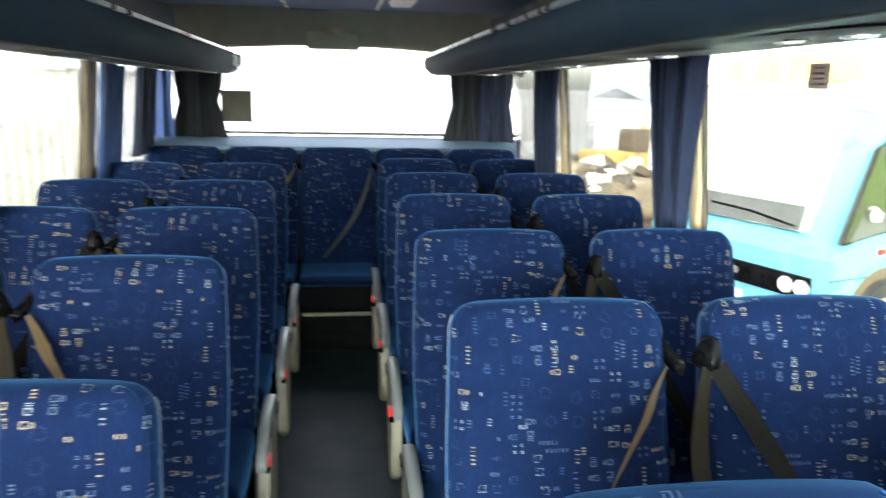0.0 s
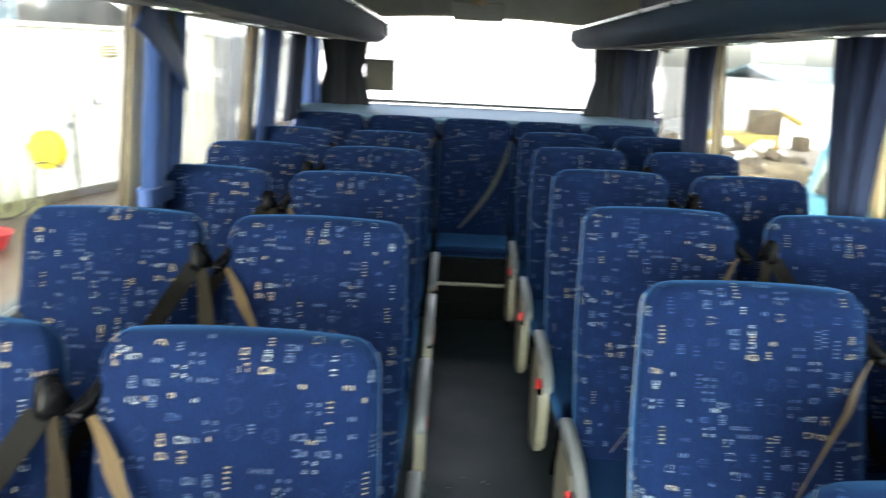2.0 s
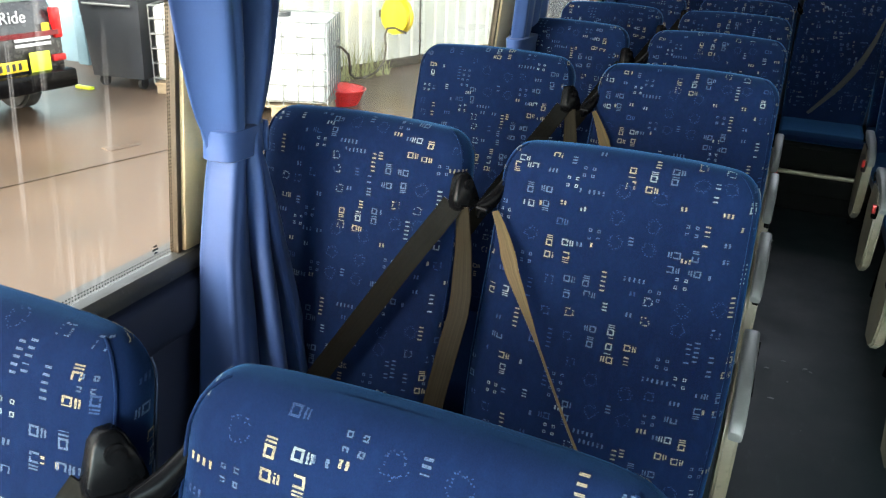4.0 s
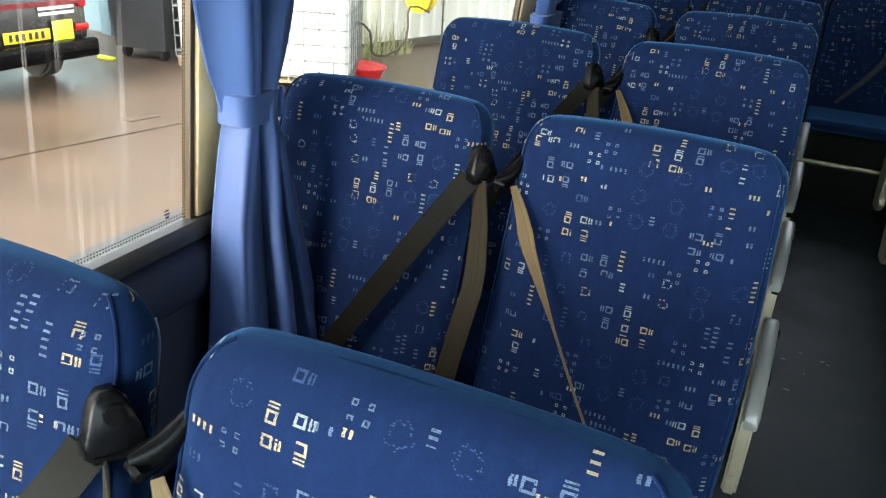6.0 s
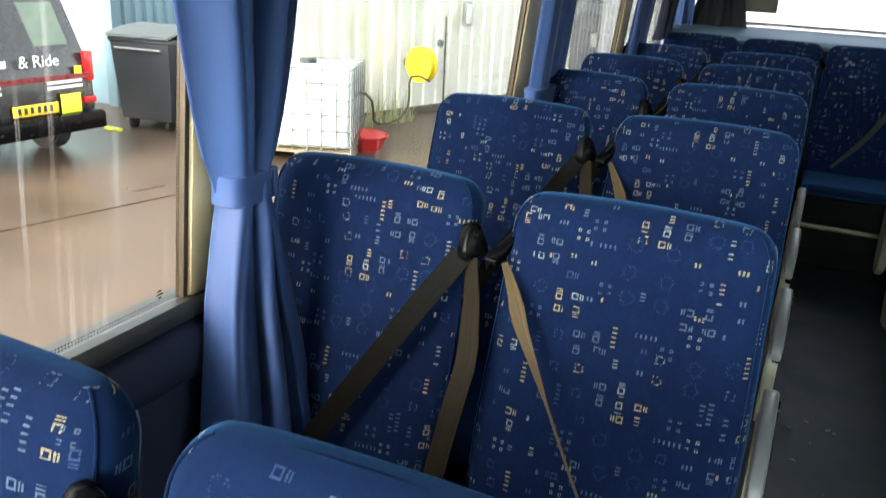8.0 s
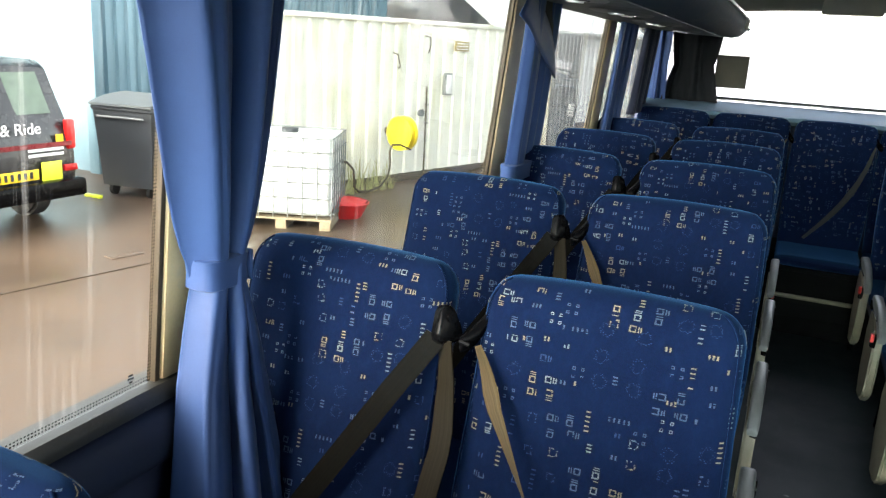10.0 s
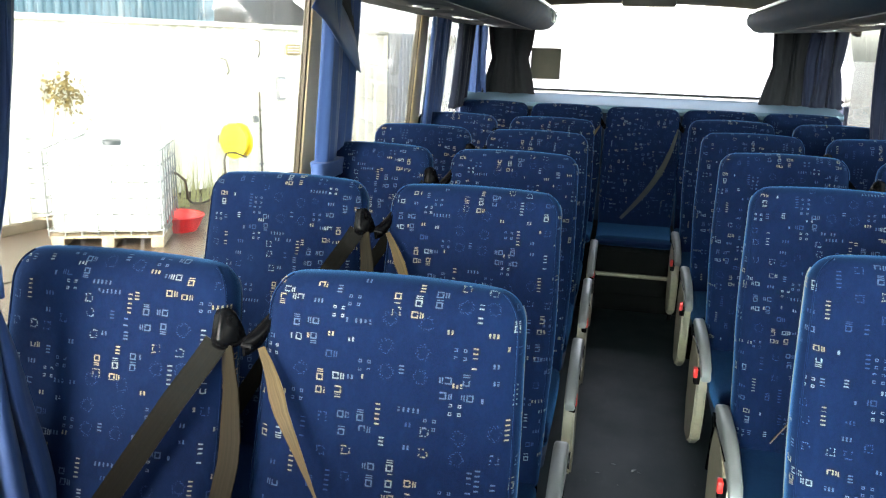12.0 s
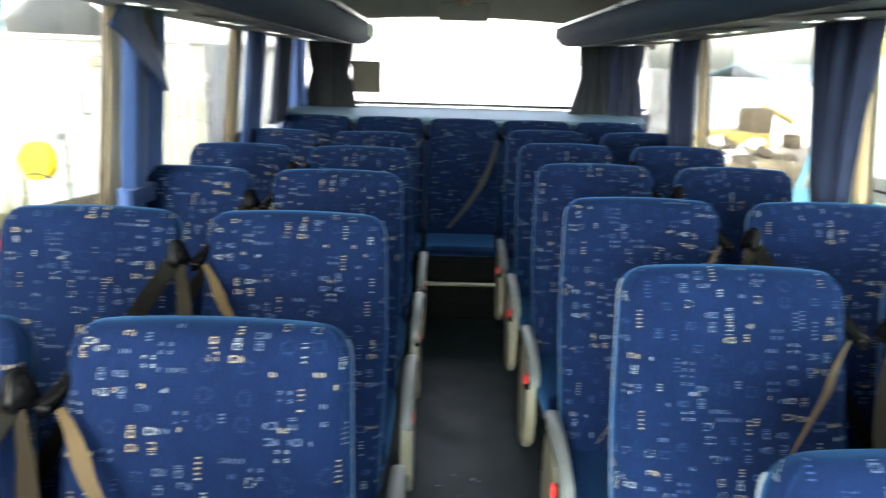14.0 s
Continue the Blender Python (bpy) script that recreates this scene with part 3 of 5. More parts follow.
def marks_mesh(w, crest, cut):
    """The marks that fall on a backrest covered from this stretch of cloth, laid on its nap."""
    zs = heights(crest)
    rings = [even_ring(backrest_section(w, crest, z, 0.0008), 112) for z in zs]
    # the height on the cover for a height on the flat cloth, which rolls back over the crest
    face = [backrest_section(w, crest, z)(-math.pi / 2) for z in zs]
    roll = [(face[0].z, 0)]
    for i in range(1, len(zs)):
        lift = face[i].z - face[i - 1].z
        back = max(0.0, face[i].y - face[i - 1].y - 0.255 * lift)
        roll.append((roll[-1][0] + lift + 0.5 * back, i))

    def on_cover(u, v):
        i = 0
        while i < len(roll) - 2 and roll[i + 1][0] < v:
            i += 1
        f = min(1.0, max(0.0, (v - roll[i][0]) / (roll[i + 1][0] - roll[i][0])))
        found = []
        for ring, length in (rings[i], rings[i + 1]):
            step = (u / length * 112) % 112
            k = int(step)
            found.append(ring[k].lerp(ring[(k + 1) % 112], step - k))
        return found[0].lerp(found[1], f)

    me = bpy.data.meshes.new("woven_mark")
    slots = list(THREADS)
    verts, faces, slot = [], [], []
    rnd = random.Random(int(1000 * cut[1]) + 77)
    for kind, tone, places in CLOTH:
        for pu, pv in places:
            for iu in (-1, 0, 1):
                for iv in (-1, 0, 1, 2):
                    u, v = pu / 1000 - cut[0] + iu * REPEAT[0], pv / 1000 - cut[1] + iv * REPEAT[1]
                    if abs(u) > 0.30 or not 0.52 < v < roll[-1][0] - 0.004:
                        continue
                    for x0, y0, x1, y1 in glyph(kind, rnd):
                        if rnd.random() < 0.08:
                            continue
                        # each bar is a few picks of thread that end a little apart
                        picks = max(2, round((y1 - y0) / 1.7))
                        for p in range(picks):
                            if rnd.random() < 0.05:
                                continue
                            lo, hi = y0 + (y1 - y0) * (p + 0.04) / picks, y0 + (y1 - y0) * (p + 0.93) / picks
                            a, b, n = x0 + rnd.uniform(-0.5, 0.45), x1 + rnd.uniform(-0.45, 0.5), len(verts)
                            for x, y in ((a, lo), (b, lo), (b, hi), (a, hi)):
                                verts.append(on_cover(u + x / 1000, v + y / 1000))
                            faces.append((n, n + 1, n + 2, n + 3))
                            slot.append(slots.index(tone))
    me.from_pydata(verts, [], faces)
    for t in slots:
        me.materials.append(THREADS[t])
    me.polygons.foreach_set("material_index", slot)
    return me


def make_seat(aisle, inner, cut, arm, label, legs=True, broad=False):
    """One seat of a pair. inner: the side (-1, 1) at which the belt hangs; arm: the side of the armrest, or 0."""
    W = 0.442
    s = base("coach_seat", 0, 0, 0, label, "seat", "coach seats")
    back = part("backrest", ring_mesh(backrest_rings(W, CREST)), M_VELOUR, s, "", 60)
    weave = tagged(new("woven_mark", marks_mesh(W, CREST, cut)), "woven marks in pale blue, white and straw thread", kind="stuff")
    weave.parent = back
    for a, name in ((20, "piping"), (160, "piping"), (330, "seam"), (210, "seam")):
        pale = name == "piping" and arm * math.cos(radians(a)) > 0
        run = [backrest_section(W, CREST, z, 0.0008)(radians(a)) for z in heights(CREST)]
        part(name, tube(run[:16] if name == "piping" else run[2:20], 0.0025 if pale else 0.0018, 6), M_PIPING if pale else M_PIPING_DIM if name == "piping" else M_VELOUR, s, "pale grey piping along the seam" if pale else "")
    shell = [[(x * 0.97, y + 0.020 if y > front_y(min(z, 1.15)) + 0.04 else y + 0.03, z * 0.985) for x, y, z in ring] for ring in backrest_rings(W, 1.15, -0.004, 0.50)]
    part("back_shell", ring_mesh(shell), M_SHELL_BACK, s, "dark grey cloth covered back shell", 60)
    # cushion
    rings = []
    for i in range(15):
        t = i / 14
        y = -0.16 - 0.46 * t
        z = 0.47 - 0.015 * math.sin(t * 3.0) + 0.02 * t
        edge = math.sqrt(max(0.0, 1 - max(0.0, (t - 0.86) / 0.14) ** 2))
        h = (0.055 if legs else 0.030) * (0.25 + 0.75 * edge)
        z += 0.0 if legs else 0.022
        ring = []
        for k in range(28):
            a = 2 * math.pi * k / 28
            ca, sa = math.cos(a), math.sin(a)
            ring.append((0.218 * math.copysign(abs(ca) ** 0.3, ca), y, z - 0.03 + h * math.copysign(abs(sa) ** 0.5, sa)))
        rings.append(ring)
    part("cushion", ring_mesh(rings), M_VELOUR, s, "", 60)
    if legs:
        part("seat_pan", box(0, -0.38, 0.375, 0.42, 0.44, 0.05, 0.01), M_SHELL, s)
    for lx in (-0.15, 0.15) if legs else ():
        leg = tube([(lx, -0.50, -0.02), (lx, -0.48, 0.20), (lx, -0.44, 0.36)], 0.016, 8)
        leg = tube([(lx, -0.14, -0.02), (lx, -0.20, 0.20), (lx, -0.26, 0.36)], 0.016, 8, leg)
        part("leg", leg, M_BLACK, s)
    # belt guide at the shoulder
    gx = inner * (W / 2 + 0.004)
    gz = 1.095
    gy = front_y(gz) + 0.022
    if aisle:
        # a slim bent arm reaching out from the seat's flank
        rings = []
        for i in range(9):
            t = i / 8
            c = Vector((gx + inner * (-0.016 + 0.034 * t), gy + 0.020 - 0.060 * t, gz + 0.014 - 0.048 * t - 0.010 * math.sin(t * math.pi)))
            w, h = 0.006 + 0.006 * math.sin(t * math.pi), 0.012 + 0.007 * math.sin(t * math.pi * 0.8)
            rings.append([c + Vector((w * math.cos(k * math.pi / 5) * 0.8, -w * math.cos(k * math.pi / 5) * 0.6, h * math.sin(k * math.pi / 5))) for k in range(10)])
        gd = part("belt_guide", ring_mesh(rings), M_BLACK, s, "slim black belt guide arm", 60)
        part("slot_lip", tube([(gx + inner * 0.020, gy - 0.038, gz - 0.030), (gx - inner * 0.002, gy - 0.046, gz - 0.030)], 0.005, 8), M_BLACK, gd)
    else:
        outline = [(-0.034, -0.030), (-0.026, -0.040), (0.026, -0.040), (0.034, -0.030), (0.030, -0.008), (0.018, 0.026), (0.008, 0.036), (-0.008, 0.036), (-0.018, 0.026), (-0.034, -0.016)]
        plate = ring_mesh([[(a * q * 0.86, d, b * q * 0.88) for a, b in outline] for d, q in ((-0.012, 0.86), (-0.009, 0.96), (-0.004, 1.0), (0.010, 1.0))])
        place = pose(gx + inner * 0.003, gy - 0.020, gz - 0.008, -14, 0, inner * 62)
        gd = part("belt_guide", moved(plate, place), M_BLACK, s, "black plastic shoulder belt guide", 50)
        part("bolt_cap", moved(disc(0.001, -0.016, 0.010, 0.010, 0.014, "y", 18, None, 0.004), place), M_BLACK, gd)
        part("slot_lip", moved(tube([(-0.022, -0.012, -0.028), (0.0, -0.015, -0.031), (0.022, -0.012, -0.028)], 0.004, 8), place), M_BLACK, gd)
    # shoulder belt across the backrest
    a = Vector((gx - inner * (0.014 if aisle else 0.008), gy - 0.040, gz - 0.030))
    b = Vector((-inner * (0.13 if aisle else 0.105), 0, 0.53))
    pts, sides = [], []
    for i in range(25):
        t = i / 24
        x, z = a.x + (b.x - a.x) * t, a.z + (b.z - a.z) * t
        y = front_y(z) - 0.030 - 0.016 * math.sin(t * math.pi)
        if t < 0.15:
            y = a.y + (y - a.y) * t / 0.15
        pts.append((x, y, z))
        twist = 0.9 - 0.5 * min(1, t / 0.12) + 0.5 * t if aisle else 0.15
        along = Vector((b.x - a.x, 0, b.z - a.z)).normalized()
        flat = Vector((-along.z, 0, along.x))
        sides.append(flat * math.cos(twist) + Vector((0, 1, 0)) * math.sin(twist))
    if broad:
        pts = [(x + inner * (0.050 * math.sin(i / 24 * math.pi) + 0.045 * i / 24), y, z) for i, (x, y, z) in enumerate(pts)]
    part("shoulder_belt", ribbon(pts, sides, [0.016 + 0.028 * min(1, i / 12) - 0.012 * max(0, i - 18) / 6 for i in range(25)] if broad else [0.012 + 0.015 * min(1, i / 3) - 0.0225 * min(1, max(0, i - 3) / 6) for i in range(25)] if aisle else 0.041), M_BELT_PALE if broad else M_BELT_TAN if aisle else M_BELT_SHADED, s, "pale grey-tan seat belt webbing" if broad else "tan seat belt webbing" if aisle else "olive brown seat belt webbing, darkened in colour for shade")
    if not aisle:
        # the strap that hangs in the gap between the two seats
        pts = [(gx + inner * (0.010 + 0.030 * min(1, i / 5) - 0.045 * max(0, i - 4) / 10), gy - 0.038 - 0.045 * math.sin(min(1, i / 9) * math.pi / 2) - 0.17 * max(0, i - 2) / 14 * 0.75, gz - 0.034 - 0.52 * i / 14) for i in range(15)]
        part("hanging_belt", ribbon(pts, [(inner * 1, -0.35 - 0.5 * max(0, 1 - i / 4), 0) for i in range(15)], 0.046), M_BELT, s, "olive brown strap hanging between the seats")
    if arm:
        # the left arms stand a little further out than the right ones
        x = arm * (0.268 if arm > 0 else 0.246)
        body = []
        for i in range(19):
            t = i / 18
            y = -0.090 - 0.385 * t
            zc = 0.566 - 0.012 * t - 0.052 * max(0, t - 0.45) ** 2 / 0.30
            h = 0.021 + 0.006 * math.sin(t * math.pi)
            ez = math.sqrt(max(0.30, 1 - max(0, (t - 0.94) / 0.06) ** 2)) * math.sqrt(max(0.08, 1 - max(0, (0.10 - t) / 0.10) ** 2))
            wide = (0.020 - 0.003 * t) * (0.75 + 0.25 * ez)
            body.append([(x + wide * math.copysign(abs(math.cos(k * math.pi / 8)) ** 0.5, math.cos(k * math.pi / 8)), y, zc - (1 - ez) * 0.01 + h * ez * math.copysign(abs(math.sin(k * math.pi / 8)) ** 0.6, math.sin(k * math.pi / 8))) for k in range(16)])
        ar = part("armrest", ring_mesh(body), M_ARM, s, "grey plastic armrest", 60)
        part("pivot_cap", disc(x + arm * 0.020, -0.135, 0.546, 0.021, 0.008, "x", 20), M_BLACK, ar)
        part("groove", box(x + arm * 0.0185, -0.27, 0.545, 0.004, 0.20, 0.004, 0.001), M_BLACK, ar)
        pn = [(-0.11, 0.52), (-0.075, 0.42), (-0.10, 0.25), (-0.16, 0.15), (-0.27, 0.16), (-0.345, 0.21), (-0.37, 0.32), (-0.365, 0.46), (-0.33, 0.50), (-0.24, 0.53)]
        panel = ring_mesh([[(x + arm * d, y, z) for y, z in pn] for d in (-0.022, 0.014)])
        bmesh.ops.bevel(panel, geom=[e for e in panel.edges if e.calc_face_angle(0) > 0.6], offset=0.007, segments=3, affect="EDGES")
        part("side_panel", panel, M_PANEL, s, "beige plastic seat end panel")
        bk = part("buckle", box(x + arm * (0.004 if arm > 0 else 0.014), -0.352, 0.455, 0.022, 0.030, 0.056, 0.005), M_BLACK, s, "black belt buckle")
        part("button", box(x + arm * (0.011 if arm > 0 else 0.021), -0.356, 0.469, 0.014, 0.026, 0.034, 0.003), M_RED, bk, "red release button")
    return s


LAB_A = "blue patterned velour coach seat with grey armrest beside the aisle"
LAB_W = "blue patterned velour coach seat beside the window"
PITCH = 0.745
# where each cover is cut from the cloth, row by row: across and down
CUTS = {
    (-1, True): ((0.007, -0.120), (0.0, 0.0), (0.028, 0.006), (0.058, 0.016), (0.07, 0.03), (0.06, 0.02)),
    (-1, False): ((0.054, -0.27), (0.024, -0.427), (0.014, -0.323), (0.03, -0.40), (0.02, -0.36), (0.04, -0.31)),
    (1, True): ((0.05, -0.25), (0.044, -0.208), (0.034, -0.358), (0.05, -0.30), (0.03, -0.25), (0.04, -0.33)),
    (1, False): ((0.06, -0.12), (0.069, -0.165), (0.031, -0.236), (0.05, -0.19), (0.04, -0.26), (0.06, -0.22)),
}
KINDS = ((-1, True), (-1, False), (1, True), (1, False))
MASTERS = {}
for side, aisle in KINDS:
    inner = side if aisle else -side
    MASTERS[side, aisle] = make_seat(aisle, inner, CUTS[side, aisle][0], -side if aisle else 0, LAB_A if aisle else LAB_W)
XS = {(-1, True): -0.481, (-1, False): -0.990, (1, True): 0.454, (1, False): 0.986}
ROWS_Y = {-1: [0.36] + [1.205 + PITCH * i for i in range(5)], 1: [0.80] + [1.543 + PITCH * i for i in range(5)]}
LOWER = {-1: (-0.040, -0.028, 0.0, 0.0, -0.003, -0.008), 1: (-0.02, -0.006, 0.0, 0.0, -0.003, -0.008)}
for key, seat in MASTERS.items():
    ys = ROWS_Y[key[0]]
    for i, y in enumerate(ys):
        drop = LOWER[key[0]][i]
        m = pose(XS[key] - 0.012 * (key[0] < 0 and i == 0), y, drop)
        if i == 0:
            seat.matrix_basis = m
        else:
            twin = copy_thing(seat, m)
            cover = next(o for o in twin.children_recursive if o.name.startswith("woven_mark"))
            cover.data = marks_mesh(0.442, CREST, CUTS[key][i])
# rear bench of five seats on its step
LAB_R = "blue patterned velour seat of the rear row"
rear_seat = make_seat(True, 1, (0.10, -0.33), 0, LAB_R, False)
middle_seat = make_seat(True, 1, (-0.08, -0.52), 0, "blue patterned velour middle seat of the rear row", False, True)
middle_seat.matrix_basis = pose(0, 5.06, 0.005)
# box fills the dark void under the seats; its near-black colour is that shade
bench = base("bench_base", 0, 5.02, 0, "base box under the rear row of seats, black in place of the gap's shade", "base")
part("box", box(0, 0.02, 0.19, 2.36, 0.70, 0.38, 0.012), M_DARKGAP, bench)
part("top_board", box(0, 0.0, 0.39, 2.38, 0.74, 0.02, 0.004), M_DARKGAP, bench)
part("kick_plate", box(0, -0.335, 0.06, 2.36, 0.008, 0.10, 0.002), M_DARKGAP, bench, "kick plate in the same black")
rear_seat.matrix_basis = pose(-0.925, 5.06, 0.005)
for x in (-0.465, 0.455, 0.915):
    copy_thing(rear_seat, pose(x, 5.06, 0.005))
bar = base("foot_rail", 0, 4.62, 0, "silver foot rail across the end of the aisle", "rail")
part("rail", tube([(-0.21, 0, 0.245), (0.24, 0, 0.245)], 0.012, 10), M_PANEL, bar)
for x in (-0.21, 0.24):
    part("bracket", box(x, 0, 0.12, 0.02, 0.03, 0.25, 0.004), M_BLACK, bar)


# ---- curtains ----
def curtain(x, y, s, top, waist, foot, zt, zw, zf, along="y", drift=None, mat=None, label="", tie=True, folds=6, depth=0.035, shift=0.0, phase=0.0, swing=0.0, warp=1.0, lead=0.0, ease=0.6):
    """Gathered cloth: top, waist and foot are its widths, zt, zw, zf their heights. shift moves the waist along the wall, swing turns the foot's far end into the room; lead pushes the first broad lobe out before the rest."""
    c = base("curtain", x, y, 0, label, "curtain", "coach curtains")
    n, levels = folds * 16, 34
    bm = bmesh.new()
    grid = []
    for l in range(levels + 1):
        z = zt + (zf - zt) * l / levels
        if z >= zw:
            k = (z - zw) / max(1e-6, zt - zw)
            wd = waist + (top - waist) * (k ** ease)
            off, turn = shift * (1 - k * k), 0.0
        else:
            k = (zw - z) / max(1e-6, zw - zf)
            wd = waist + (foot - waist) * (k ** (0.55 if swing else 0.8))
            off = shift * (1 - k) + (0.2 * shift if drift is None else drift) * k
            turn = swing * k ** 0.7
        span = math.hypot(wd, turn)
        tight = min(1.0, span / top)
        row = []
        for i in range(n + 1):
            t = i / n
            a = t ** warp * folds * 2 * math.pi + phase
            big = 0.5 + 0.5 * math.sin(1.7 * math.floor(a / (2 * math.pi)) + 2.3 * phase)
            # broad rounded lobes with sharp pleats between them
            wave = 2 * abs(math.sin(a / 2 + 0.3 * math.sin(a / 2 + phase) + 0.10 * math.sin(z * 4 + phase))) ** 0.7 - 1.2
            d = depth * (0.55 + 0.45 * big) * (0.35 + 0.65 * tight)
            p = (t - 0.5) * wd + off + 0.012 * math.cos(a) * tight + 0.004 * math.sin(z * 9 + a)
            fine = 0.006 * math.sin(3.0 * a + 2.0 * z + phase) * tight
            lift = d * wave + fine + 0.010 * math.sin(t * math.pi)
            lift += lead * tight ** 1.3 * max(0.0, min(t / 0.42, (1.0 - t) / 0.58)) ** 0.8
            p -= lift * turn / span
            q = -s * (lift * wd / span + turn * t)
            if along == "y":
                q -= s * LEAN * max(0.0, z - SILL)
            row.append(bm.verts.new((q if along == "y" else p, p if along == "y" else q, z)))
        grid.append(row)
    for a, b in zip(grid, grid[1:]):
        for i in range(n):
            bm.faces.new((a[i], a[i + 1], b[i + 1], b[i]))
    cl = part("cloth", bm, mat, c, "", 180)
    so = cl.modifiers.new("thickness", "SOLIDIFY")
    so.thickness = 0.003
    if tie:
        rings = []
        for dz, g in ((-0.029, 0.002), (-0.026, 0.007), (0.0, 0.005), (0.026, 0.008), (0.029, 0.003)):
            thick, wide, inset = max(0.62 * depth, 0.030) + g, waist / 2 + g + 0.008, -s * LEAN * (zw - SILL)
            rings.append([(inset + thick * math.copysign(abs(math.cos(k * math.pi / 14)) ** 0.6, math.cos(k * math.pi / 14)), shift + wide * math.copysign(abs(math.sin(k * math.pi / 14)) ** 0.6, math.sin(k * math.pi / 14)), zw + dz) for k in range(28)])
        tb = part("tie_band", ring_mesh(rings), mat, c, "matching cloth tie band")
        part("tab", box(-s * (LEAN * (zw - SILL) + max(0.62 * depth, 0.030) - 0.010), shift + waist / 2 + 0.011, zw, 0.030, 0.010, 0.058, 0.004), mat, tb)
    return c


CL = "blue curtain gathered by a tie band beside the window post"
CU = "blue curtain hanging in folds beside the window post"
# two darkened copies of the blue cloth: the curtains' shade is in the colour
M_CURTAIN_DEEP_SHADE = cloth("curtain_deep_shade", (0.004, 0.0065, 0.017), (0.007, 0.011, 0.028), 0.05)
M_CURTAIN_SHADE = cloth("curtain_shade", (0.0050, 0.0085, 0.026), (0.0085, 0.0150, 0.042), 0.06)
curtain(-1.165, 0.975, -1, 0.39, 0.084, 0.20, 1.73, 1.135, 0.50, mat=M_CURTAIN, label=CL, folds=3, depth=0.052, shift=0.050, drift=0.0, phase=0.25, swing=0.17, warp=1.7, lead=0.022)
second = curtain(-1.135, 2.640, -1, 0.36, 0.31, 0.36, 1.71, 1.105, 0.60, mat=M_CURTAIN, label="blue tied curtain with its upper corner folded over", folds=2, depth=0.024, shift=0.03, phase=0.3)


def corner_edge(t, low):
    """The two edges of the turned-over corner, in the curtain's own (y, z)."""
    a, b, c = ((-0.29, 1.625), (-0.09, 1.555), (0.145, 1.425)) if low else ((-0.22, 1.690), (0.04, 1.705), (0.155, 1.430))
    return tuple(a[k] * (1 - t) ** 2 + 2 * b[k] * t * (1 - t) + c[k] * t * t for k in (0, 1))


STEPS = [i / 14 for i in range(15)]
flap = []
for t in STEPS:
    (y0, z0), (y1, z1) = corner_edge(t, True), corner_edge(t, False)
    flap.append([(0.090 + 0.005 * math.sin(t * 7 + q * 2), y0 - 0.05 + (y1 - y0) * q, z0 + (z1 - z0) * q) for q in (0, 0.25, 0.5, 0.75, 1)])
fl = part("folded_corner", ring_mesh(flap, False, False), M_CURTAIN, second, "pale turned-over corner", 180)
fl.modifiers.new("thickness", "SOLIDIFY").thickness = 0.003
lining = []
for t in STEPS:
    y1, z1 = corner_edge(0.25 + 0.75 * t, False)
    lining.append([(0.084 + 0.004 * math.sin(q * 5 + t * 4), y1 - 0.05 + (0.175 - y1) * q * t ** 0.5, z1 + (1.705 - z1) * q) for q in (0, 0.25, 0.5, 0.75, 1)])
ln = part("lining", ring_mesh(lining, False, False), M_CURTAIN_DARK, second, "dark lining under the turned corner", 180)
ln.modifiers.new("thickness", "SOLIDIFY").thickness = 0.002
curtain(-1.165, 4.27, -1, 0.44, 0.38, 0.42, 1.69, 1.20, 0.70, mat=M_CURTAIN, label=CU, tie=False, folds=5, depth=0.03, phase=2.0)
curtain(-1.165, 4.98, -1, 0.46, 0.40, 0.46, 1.68, 1.25, 1.15, mat=M_CURTAIN_DEEP_SHADE, label="curtain hanging in folds near the rear corner, its shade in a darker colour", tie=False, folds=4, depth=0.03, phase=0.5)
curtain(1.165, 2.585, 1, 0.42, 0.19, 0.17, 1.74, 1.06, 0.60, mat=M_CURTAIN_SHADE, label="curtain hanging in tapering folds beside the window post, darkened in colour for shade", tie=False, folds=4, depth=0.042, shift=0.065, ease=0.95)
curtain(1.165, 4.20, 1, 0.56, 0.46, 0.46, 1.72, 1.15, 0.70, mat=M_CURTAIN_SHADE, label="curtain hanging in folds beside the window post, darkened in colour for shade", tie=False, folds=5, phase=1.3, shift=0.12)
CR = "dark curtain drawn to the corner of the rear window"
# the corner curtain's lit edge is put in as its own bluer strip
CS = "lit edge of the rear corner curtain, put in as a bluer strip"
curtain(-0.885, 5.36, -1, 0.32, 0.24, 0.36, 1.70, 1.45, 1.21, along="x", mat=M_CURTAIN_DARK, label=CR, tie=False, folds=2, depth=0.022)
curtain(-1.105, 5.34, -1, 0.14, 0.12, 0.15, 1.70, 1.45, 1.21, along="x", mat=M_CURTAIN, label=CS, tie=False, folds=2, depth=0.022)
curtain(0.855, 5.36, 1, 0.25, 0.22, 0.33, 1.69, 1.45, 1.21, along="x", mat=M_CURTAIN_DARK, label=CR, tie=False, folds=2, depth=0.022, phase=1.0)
curtain(1.005, 5.345, 1, 0.13, 0.13, 0.12, 1.69, 1.45, 1.22, along="x", mat=M_CURTAIN_SHADE, label=CS, tie=False, folds=2, depth=0.018, shift=-0.02)
curtain(1.075, 5.335, 1, 0.15, 0.11, 0.20, 1.69, 1.45, 1.21, along="x", mat=M_CURTAIN_DEEP_SHADE, label="curtain in the corner beside the rear window, its shade in a darker colour", tie=False, folds=2, depth=0.022, phase=0.4)

